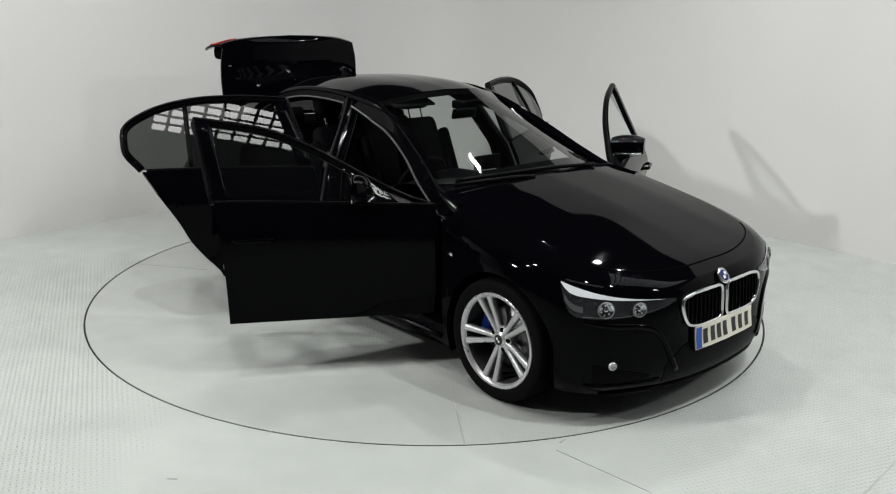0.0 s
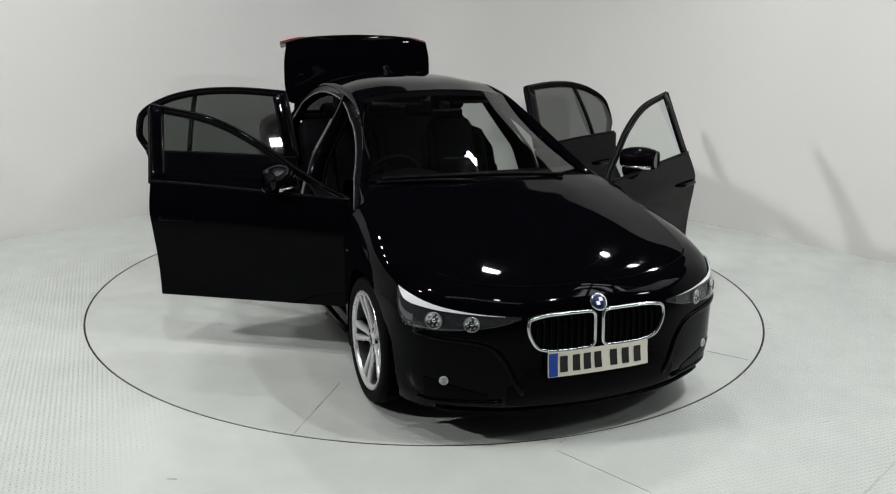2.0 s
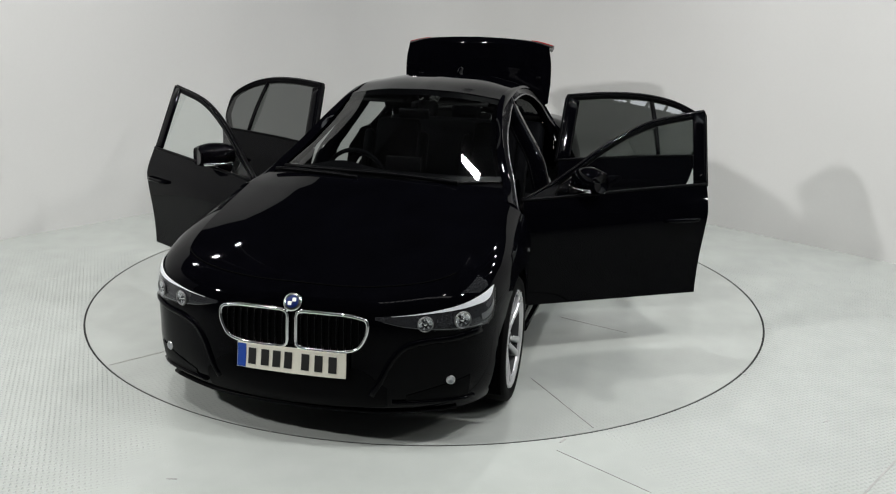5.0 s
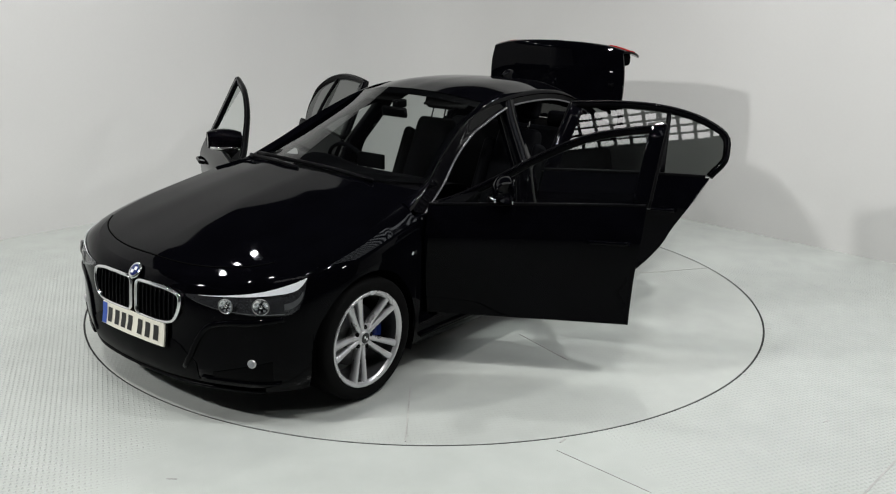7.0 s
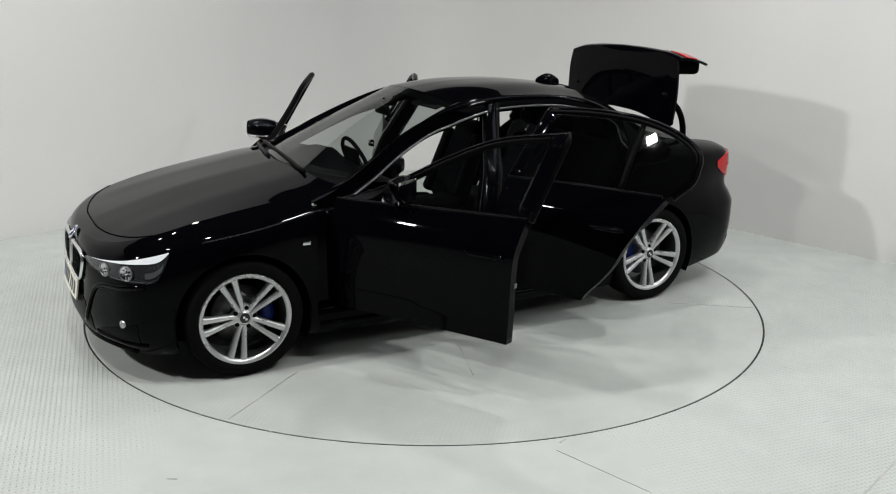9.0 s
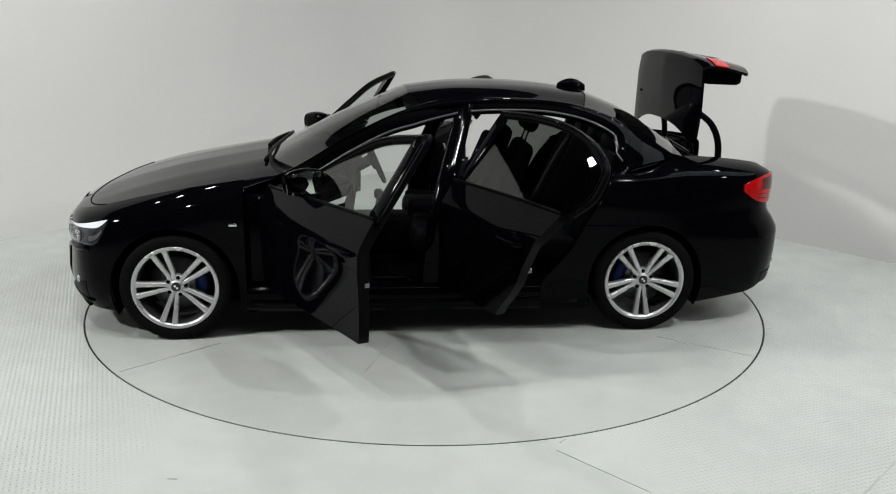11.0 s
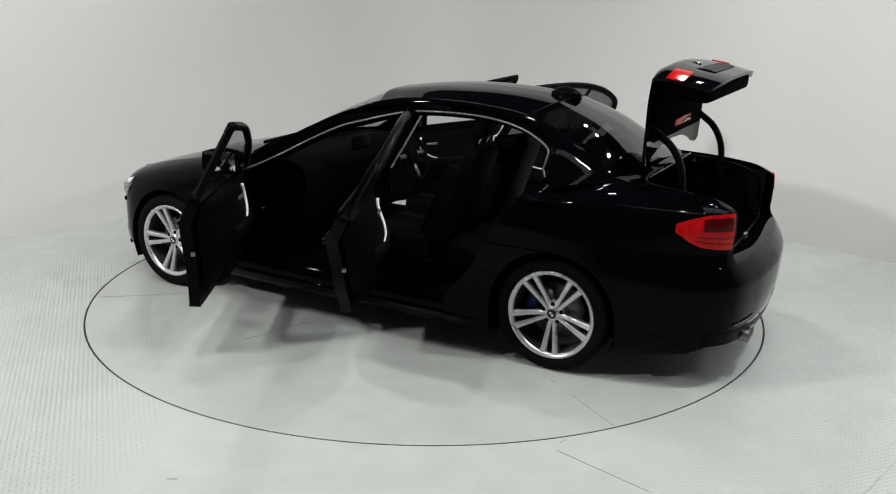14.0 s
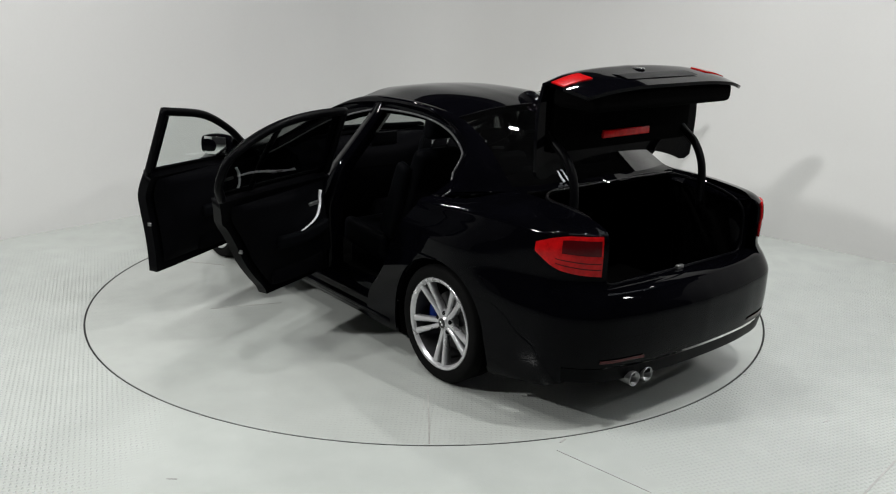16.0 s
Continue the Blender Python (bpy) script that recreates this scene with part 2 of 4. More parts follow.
def tube(path, rx, ry, up=(0, 0, 1), n=8, closed=False, square=False, taper=None):
    """Sweep of an oval or rounded square along a path; ry lies along up."""
    P = [Vector(p) for p in path]
    rows = []
    for i, p in enumerate(P):
        a = P[i - 1] if (i > 0 or closed) else p
        b = P[(i + 1) % len(P)] if (i < len(P) - 1 or closed) else p
        T = (b - a).normalized()
        N = Vector(up) - T * T.dot(Vector(up))
        N = N.normalized() if N.length > 1e-4 else T.orthogonal().normalized()
        Wd = T.cross(N)
        k = taper(i / max(1, len(P) - 1)) if taper else 1.0
        ring = []
        for j in range(n):
            a2 = 2 * math.pi * (j + 0.5) / n
            c, s = math.cos(a2), math.sin(a2)
            if square:
                c, s = math.copysign(min(1, abs(c) * 1.35), c), math.copysign(min(1, abs(s) * 1.35), s)
            ring.append(tuple(p + Wd * (rx * k * c) + N * (ry * k * s)))
        rows.append(ring)
    v, f = sheet(rows, close_i=closed, close_j=True)
    if not closed:
        f += [tuple(range(n - 1, -1, -1)), tuple(range(len(v) - n, len(v)))]
    return v, f


def lathe(profile, n=48, axis="y"):
    """Profile of (radius, along) turned round the axis."""
    rows = []
    for r, a in profile:
        ring = []
        for j in range(n):
            t = 2 * math.pi * j / n
            c, s = r * math.cos(t), r * math.sin(t)
            ring.append((c, a, s) if axis == "y" else ((a, c, s) if axis == "x" else (c, s, a)))
        rows.append(ring)
    return sheet(rows, close_j=True)


def moved(piece, m):
    return [tuple(m @ Vector(p)) for p in piece[0]], piece[1]


def rbox(sx, sy, sz, m=None, bevel=0.02, seg=2, taper=None):
    """Rounded box as verts and faces. taper: scale of the top in x and y."""
    bm = bmesh.new()
    bmesh.ops.create_cube(bm, size=1)
    for v in bm.verts:
        k = taper if taper and v.co.z > 0 else (1, 1)
        v.co = Vector((v.co.x * sx * k[0], v.co.y * sy * k[1], v.co.z * sz))
    if bevel:
        bmesh.ops.bevel(bm, geom=bm.edges[:], offset=bevel, segments=seg, affect="EDGES", profile=0.5)
    bm.verts.index_update()
    m = m or Matrix()
    v = [tuple(m @ w.co) for w in bm.verts]
    f = [tuple(w.index for w in q.verts) for q in bm.faces]
    bm.free()
    return v, f


# ---- the place ----
def build_place():
    # fixed floor round the turntable, one sheet with a round hole
    rows = []
    for r in (TABLE_R + 0.012, TABLE_R + 0.03, 2.6, 3.2, 4.2, 6.0, 9.0, 14.0):
        rows.append([(r * math.cos(2 * math.pi * j / 160), r * math.sin(2 * math.pi * j / 160), 0) for j in range(160)])
    rim = [TABLE_R + 0.012]
    rows.insert(0, [(rim[0] * math.cos(2 * math.pi * j / 160), rim[0] * math.sin(2 * math.pi * j / 160), -0.06) for j in range(160)])
    floor = link("floor", *sheet(rows, close_j=True), FLOORM, smooth=False)
    tagged(floor, "pale grey painted steel tread-plate floor, worn and glossy", "floor", kind="structure")
    pit = link("floor_pit", *sheet([[(2.4 * math.cos(a * 0.0785), 2.4 * math.sin(a * 0.0785), -0.06) for a in range(80)], [(0.01 * math.cos(a * 0.0785), 0.01 * math.sin(a * 0.0785), -0.06) for a in range(80)]], close_j=True), PIT, smooth=False)
    tagged(pit, "black plate under the turntable, coloured as the shade of a pit", "floor", kind="structure")
    # a black ring fills the gap in place of its shade
    ring = lambda r: [(r * math.cos(2 * math.pi * j / 160), r * math.sin(2 * math.pi * j / 160), -0.003) for j in range(160)]
    gap = link("floor_gap_shade", *sheet([ring(TABLE_R + 0.001), ring(TABLE_R + 0.013)], close_j=True), PIT, smooth=False)
    tagged(gap, "thin black ring coloured as the shade in the gap round the turntable", "gap", kind="structure")
    # seams between the fixed floor plates
    for a, b, wide in (((1.85, -2.63), (2.9, -1.58), .008), ((1.85, -2.63), (0.95, -3.53), .008), ((0.60, -2.28), (0.95, -2.63), .002)):
        d = Vector((b[0] - a[0], b[1] - a[1], 0))
        m = Matrix.Translation(((a[0] + b[0]) / 2, (a[1] + b[1]) / 2, 0.001)) @ Matrix.Rotation(math.atan2(d.y, d.x), 4, "Z")
        link("floor_seam", *rbox(d.length, wide, 0.003, m, bevel=0), SCUFF, floor, smooth=False)
    # dark specks trodden into the floor
    rng = random.Random(5)
    for x, y in [(-2.7, 0.07), (-2.65, 0.1), (2.16, -0.71), (1.76, -1.41), (-0.73, -2.13), (-1.1, -1.97), (0.64, -2.19), (1.98, -1.97), (-1.53, -1.81), (2.37, -0.61), (-1.07, -2.55)]:
        m = pose(x, y, .0012, 0, 0, rng.uniform(0, 180))
        link("speck", *rbox(rng.uniform(.02, .05), rng.uniform(.006, .012), .002, m, bevel=.0008, seg=1), SCUFF, floor, smooth=False)
    # two white booth walls that meet in a rounded corner
    def run(a, b, n):
        return [(a[0] + (b[0] - a[0]) * i / n, a[1] + (b[1] - a[1]) * i / n) for i in range(n + 1)]
    c0, k = (0.0, 4.70), 1.1
    s = k / math.sqrt(2)
    pl, pr = (c0[0] - s, c0[1] - s), (c0[0] + s * 0.97, c0[1] - s * 1.02)
    bend = []
    for i in range(1, 12):
        t = i / 12
        bend.append(((1 - t)**2 * pl[0] + 2 * t * (1 - t) * c0[0] + t * t * pr[0], (1 - t)**2 * pl[1] + 2 * t * (1 - t) * c0[1] + t * t * pr[1]))
    left = run((-7.0, -2.62), pl, 12)
    right = run(pr, (6.9, -2.65), 12)
    zs = [-0.01, 0.4, 1.2, 2.2, 3.3]
    for name, plan in (("wall_booth", left + bend + right),):
        w = link(name, *sheet([[(x, y, z) for x, y in plan] for z in zs]), WALL, thick=0.12)
        inward = sum((p.normal.dot(Vector((0, 0, 1)) - p.center)) for p in w.data.polygons)
        if inward < 0:
            w.data.flip_normals()
        tagged(w, "plain white painted booth walls that meet in a rounded corner", "wall", kind="structure")
    # an unseen hall added round the booth, dark so the paint reflects little
    H = 9.0
    for name, q in (("wall_hall_south", [(-H, -H, 0), (H, -H, 0), (H, -H, 6.5), (-H, -H, 6.5)]), ("wall_hall_north", [(-H, H, 0), (H, H, 0), (H, H, 6.5), (-H, H, 6.5)]),
                    ("wall_hall_west", [(-H, -H, 0), (-H, H, 0), (-H, H, 6.5), (-H, -H, 6.5)]), ("wall_hall_east", [(H, -H, 0), (H, H, 0), (H, H, 6.5), (H, -H, 6.5)])):
        w = link(name, q, [(0, 1, 2, 3)], HALL, smooth=False)
        tagged(w, "added dark hall wall, out of view", "wall", kind="structure")
    c = link("ceiling", [(-H, -H, 6.5), (H, -H, 6.5), (H, H, 6.5), (-H, H, 6.5)], [(0, 1, 2, 3)], HALL, smooth=False)
    tagged(c, "added dark hall ceiling, out of view", "ceiling", kind="structure")


def floodlight(eye, aim, sx, sy):
    m = look(eye, aim) @ pose(0, 0, 0.05)
    e = new("floodlight")
    e.matrix_world = m
    link("housing", *rbox(sx + 0.06, sy + 0.06, 0.08, pose(0, 0, 0.03), bevel=0.01), TRIM, e)
    link("bracket", *tube([(-sx / 2, 0, 0.05), (-sx / 2, 0, 0.22), (sx / 2, 0, 0.22), (sx / 2, 0, 0.05)], 0.012, 0.012), STEEL, e)
    link("hanger", *moved(tube([(eye[0], eye[1], eye[2] + 0.1), (eye[0], eye[1], 6.5)], 0.012, 0.012, up=(1, 0, 0)), m.inverted()), STEEL, e)
    tagged(e, "black floodlight with a bright panel, hung above the booth", "floodlight", "floodlights above the booth")


def panel_light(cx, cy, cz, rz, nx, ny, w, d, glow, gx=0.05, gy=0.05):
    """Grid of bright panels in a dark lattice."""
    e = new("lattice_light")
    e.matrix_world = pose(cx, cy, cz, 0, 0, rz)
    first = None
    for i in range(nx):
        for j in range(ny):
            p = pose((i - (nx - 1) / 2) * (w + gx), (j - (ny - 1) / 2) * (d + gy), 0)
            v, f = rbox(w, d, 0.02, bevel=0)
            if first is None:
                first = link("diffuser", v, f, glow, e, smooth=False)
                first.matrix_basis = p
            else:
                o = new("diffuser", first.data)
                o.parent, o.matrix_basis = e, p
    link("frame", *rbox(nx * (w + gx), ny * (d + gy), 0.03, pose(0, 0, 0.03), bevel=0), TRIM, e, smooth=False)
    for sx in (-1, 1):
        link("hanger", *tube([(sx * nx * (w + .06) * .4, 0, .03), (sx * nx * (w + .06) * .4, 0, 6.5 - cz)], .012, .012, up=(1, 0, 0)), STEEL, e)
    tagged(e, "lattice of bright rectangular ceiling panels", "ceiling light", "lattice lights")


def build_turntable():
    ring = lambda r, z: [(r * math.cos(2 * math.pi * j / 160), r * math.sin(2 * math.pi * j / 160), z) for j in range(160)]
    e = link("turntable", *sheet([ring(TABLE_R, -0.05), ring(TABLE_R, -0.001), ring(TABLE_R - 0.003, 0.0), ring(1.5, 0), ring(0.7, 0), ring(0.01, 0)], close_j=True), TABLEM, smooth=False)
    tagged(e, "round pale grey painted steel turntable, scuffed and glossy", "turntable")
    for (ax, ay), (bx, by) in TABLE_SEAMS:
        d = Vector((bx - ax, by - ay, 0))
        m = Matrix.Translation(((ax + bx) / 2, (ay + by) / 2, 0.001)) @ Matrix.Rotation(math.atan2(d.y, d.x), 4, "Z")
        link("seam", *rbox(d.length, 0.006, 0.002, m, bevel=0), SCUFF, e, smooth=False)
    return e


# marks and plate joints on the turntable
TABLE_SEAMS = [((0.31, 0.98), (0.465, 1.41)), ((1.30, 0.94), (1.78, 1.315)), ((-1.33, 0.99), (-1.79, 1.325)), ((1.33, -0.99), (1.79, -1.325)), ((-1.33, -0.99), (-1.79, -1.325)), ((-1.415, 1.08), (-1.477, 1.125))]

build_place()
for eye, aim, sx, sy, w in FLOODS:
    floodlight(eye, aim, sx, sy)
panel_light(0.68, -3.80, 6.2, 0, 17, 5, 0.165, 0.075, PANEL)
panel_light(5.4, -0.9, 6.2, 0, 15, 13, 0.25, 0.105, SKYLIGHT, 0.07, 0.15)
turntable = build_turntable()

# ---- the car: x forward, y to its left, z up, from the middle of its wheelbase ----
car = new("car")
tagged(car, "glossy black saloon car with all doors and the boot open", "car")

PLAN = np.array([(2.165, 0), (2.155, .2), (2.125, .4), (2.055, .585), (1.95, .760), (1.82, .850), (1.64, .893), (1.40, .908), (1.0, .888), (.5, .893), (0, .895),
                 (-.6, .898), (-1.1, .905), (-1.4, .91), (-1.75, .888), (-2.0, .858), (-2.19, .805), (-2.325, .675), (-2.395, .44), (-2.425, .2), (-2.435, 0)])
PS = np.r_[0, np.cumsum(np.linalg.norm(np.diff(PLAN, axis=0), axis=1))]
PS = PS / PS[-1]
plan_at = spline(PS, PLAN)
DENSE = np.array([plan_at(u) for u in np.linspace(0, 1, 2001)])


def ux(x):
    """Place along the plan at which the side lies at x."""
    return float(np.interp(-x, -DENSE[:, 0], np.linspace(0, 1, 2001)))


def uy(y, rear=False):
    half = DENSE[1200:][::-1] if rear else DENSE[:700]
    k = np.linspace(0, 1, 2001)
    k = k[1200:][::-1] if rear else k[:700]
    return float(np.interp(y, half[:, 1], k))


ZK = [.15, .22, .32, .42, .58, .65, .72, .80, .88, .95, 1.02]
OFFS = spline([0, ux(1.94), ux(1.4), ux(0), ux(-1.4), ux(-2.18), 1],
              [[.07, .02, .008, .030, .045, .055, .08, .12, .16, .20, .25], [.06, .02, 0, 0, .005, .02, .05, .09, .14, .20, .25],
               [.05, .02, .005, 0, 0, 0, .006, .028, .065, .11, .15], [.02, .003, .018, .020, .012, .005, 0, .002, .038, .080, .12],
               [.03, .01, 0, 0, 0, 0, 0, .003, .034, .068, .10], [.08, .04, .012, .002, 0, .024, .060, .062, .06, .07, .09],
               [.10, .06, .03, .008, 0, .042, .105, .11, .11, .11, .12]])


def S(u, z, out=0.0):
    """Point of the body's flank at place u of the plan and height z."""
    p = plan_at(u)
    q = plan_at(min(1, u + .004)) - plan_at(max(0, u - .004))
    n = np.array([-q[1], q[0]])
    n = n / np.linalg.norm(n)
    if n @ p < 0:
        n = -n
    if u < 1e-6 or u > 1 - 1e-6:
        n = np.array([1.0 if u < .5 else -1.0, 0.0])
    o = OFFS(u)
    d = float(np.interp(z, ZK, o)) if not 0.15 < z < 1.02 else spline(ZK, o)(z)
    return np.array([*(p + n * (out - d)), z])


ARCH = 0.362
AXF, AXR, HUBZ = 1.405, -1.405, 0.318
E_KEYS = [0] + [ux(x) if i > 2 else uy(y) for i, (x, y) in enumerate([(2.155, .2), (2.125, .4), (2.055, .585), (1.95, .76), (1.82, .85), (1.64, .893), (1.40, .908), (1.0, .888)])]
EDGE = spline(E_KEYS, [(2.085, 0, .690), (2.08, .19, .693), (2.045, .37, .703), (1.985, .52, .722), (1.90, .62, .748), (1.78, .68, .782), (1.60, .705, .828), (1.38, .72, .872), (1.0, .742, .935)])
ZSH = spline([0, ux(1.94), ux(1.8), ux(1.4), ux(1.0)], [.61, .655, .685, .745, .80])


def front_columns(u0, u1, n, extra=()):
    us = sorted(list(np.linspace(u0, u1, n)) + [u for u in extra if u0 < u < u1])
    rows = []
    for u in us:
        x = plan_at(u)[0]
        dx = abs(x - AXF)
        lo = .165 if dx >= ARCH else HUBZ + math.sqrt(ARCH**2 - dx**2)
        zs = ZSH(u)
        col = [S(u, z) for z in np.linspace(lo, zs, 14)]
        a, e = col[-1], EDGE(u)
        c = a + (e - a) * np.array([.10, .16, .66])
        col += [(1 - t)**2 * a + 2 * t * (1 - t) * c + t * t * e for t in np.linspace(0, 1, 9)[1:]]
        rows.append([tuple(p) for p in col])
    return sheet(rows)


def body_front():
    ext = [ux(AXF + s * ARCH * k) for s in (1, -1) for k in (1.003, .998, .99, .97, .94)]
    link("front_bumper", *both(front_columns(0, ux(1.79), 46)), PAINT, car, thick=0.012, out=(1.2, 0, .5))
    f = front_columns(ux(1.79), ux(1.0), 46, ext)
    for k in (f, flip_y(f)):
        link("front_wing", *k, PAINT, car, thick=0.012, out=(1.3, 0, .6))
    # bonnet
    front = chord([EDGE(u) for u in np.linspace(0, ux(1.92), 14)])
    back = chord([(.93, 0, .992), (.90, .3, .988), (.85, .6, .974), (.80, .735, .960)])
    mid = chord([EDGE(0), (2.0, 0, .735), (1.85, 0, .787), (1.5, 0, .885), (1.2, 0, .945), (.93, 0, .992)])
    side = chord([EDGE(u) for u in np.linspace(ux(1.92), ux(1.0), 20)] + [(.80, .735, .960)])
    v, f = coons(front, back, mid, side, 30, 16)
    v = [(p[0], p[1], p[2] + .004 * math.exp(-((abs(p[1]) - .40 - .05 * p[0] + .05) / .11)**2) * min(1, max(0, (2.0 - p[0]) * 4))) for p in v]
    link("bonnet", *both((v, f)), PAINT, car, thick=0.015, out=(1.4, 0, -1))
    shut = [np.array(q) for q in v[2 * 17:3 * 17]][::-1]
    shut = shut + [q * np.array([1, -1, 1]) for q in shut[-2::-1]]
    link("bonnet_joint", *tube([tuple(q + np.array([0, 0, .0005])) for q in shut], .0040, .0030), LINER, car)
    # scuttle and wipers
    link("scuttle", *both(coons(line((.955, 0, .978), (.82, .72, .945)), line((.86, 0, .985), (.66, .71, .970)), line((.955, 0, .978), (.86, 0, .985)), line((.82, .72, .945), (.66, .71, .970)), 3, 8)), TRIM, car, thick=.02, out=(.8, 0, 0))
    for a, b, c in (((.905, .46, .995), (.875, .05, 1.012), (.80, -.62, 1.005)), ((.93, -.12, .992), (.905, -.3, 1.0), (.83, -.66, .992))):
        pts = chord([a, b, c])
        link("wiper", *tube([pts(t) for t in np.linspace(0, 1, 12)], .010, .012), TRIM, car)


X1 = spline([.15, .33, .45, .55, .65, .78, .88, .97], [-.745, -.75, -.85, -.925, -.975, -1.055, -1.115, -1.175])
XB = spline([.15, .32, .70, .95], [-.112, -.115, -.135, -.168])
XF = spline([.15, .32, .70, .93], [.965, .968, .985, .975])
BELT = spline([-1.31, -.9, 0, .98], [.965, .965, .945, .905])


def side_patch(x0, x1, z0, z1, nz=14, nx=22, inset=0.0):
    rows = []
    for z in np.linspace(z0, z1, nz):
        a, b = ux(x0(z)), ux(x1(z))
        rows.append([tuple(S(u, z, -inset)) for u in np.linspace(a, b, nx)])
    return sheet(rows)


def body_rear():
    arch_f = lambda z: AXR + (math.sqrt(max(0, ARCH**2 - (z - HUBZ)**2)) if z > HUBZ else ARCH)
    arch_b = lambda z: AXR - (math.sqrt(max(0, ARCH**2 - (z - HUBZ)**2)) if z > HUBZ else ARCH)
    top = HUBZ + ARCH
    zs = list(np.linspace(.165, HUBZ, 5)) + [HUBZ + ARCH * math.sin(t) for t in np.linspace(0, math.pi / 2, 14)[1:]]
    q1 = sheet([[tuple(S(u, z)) for u in np.linspace(ux(X1(z) - .012), ux(arch_f(z)), 8)] for z in zs])
    ek = [ux(-1.14), ux(-1.42), ux(-1.7), ux(-1.95), ux(-2.15), uy(.62, True)]
    er = spline(ek, [(-1.19, .79, .965), (-1.43, .745, .985), (-1.68, .615, 1.045), (-1.92, .605, 1.035), (-2.14, .595, 1.010), (-2.235, .575, .975)])
    rows3 = []
    u1 = uy(.62, True)
    for k in np.linspace(0, 1, 34):
        col = []
        for z in np.linspace(top, .925, 12):
            a = ux(X1(z) - .012)
            col.append(S(a + (u1 - a) * k, z))
        a, e = col[-1], er(ux(X1(.925) - .012) + (u1 - ux(X1(.925) - .012)) * k)
        c = a + np.array([0, 0, (e[2] - a[2]) * .75])
        col += [(1 - t)**2 * a + 2 * t * (1 - t) * c + t * t * e for t in np.linspace(0, 1, 8)[1:]]
        rows3.append([tuple(p) for p in col])
    q3 = sheet(rows3)
    for m in (lambda q: q, flip_y):
        link("rear_quarter_panel", *join(m(q1), m(q3)), PAINT, car, thick=.012, out=(-1.5, 0, .6))
    # rear bumper with its ledge under the boot opening
    rows = []
    for z in zs:
        ub = ux(arch_b(z))
        r = []
        for k in np.linspace(0, 1, 44) ** .8:
            g = min(1, max(0, (k - .25) / .30))
            zz = z + .090 * g * g * (3 - 2 * g) * (top - z) / (top - .165)
            zz += .085 * min(1, k / .5) * (top - z) / (top - .165) * (1 - (z - .165) / (top - .165))
            r.append(tuple(S(ub + (1 - ub) * k, zz)))
        rows.append(r)
    link("rear_bumper", *both(sheet(rows)), PAINT, car, thick=.012, out=(-1.5, 0, .5))
    us = np.linspace(uy(.66, True), 1, 18)
    rim = [S(u, top) for u in us]
    rows = [[tuple(p) for p in rim], [tuple(p + np.array([.015, 0, .010])) for p in rim], [(min(-2.20, p[0] + .12), min(p[1], .60), .690) for p in rim], [(-2.185, min(p[1], .58), .680) for p in rim]]
    link("bumper_ledge", *both(sheet(rows)), PAINT, car, thick=.008, out=(-2.2, 0, .2))
    return er


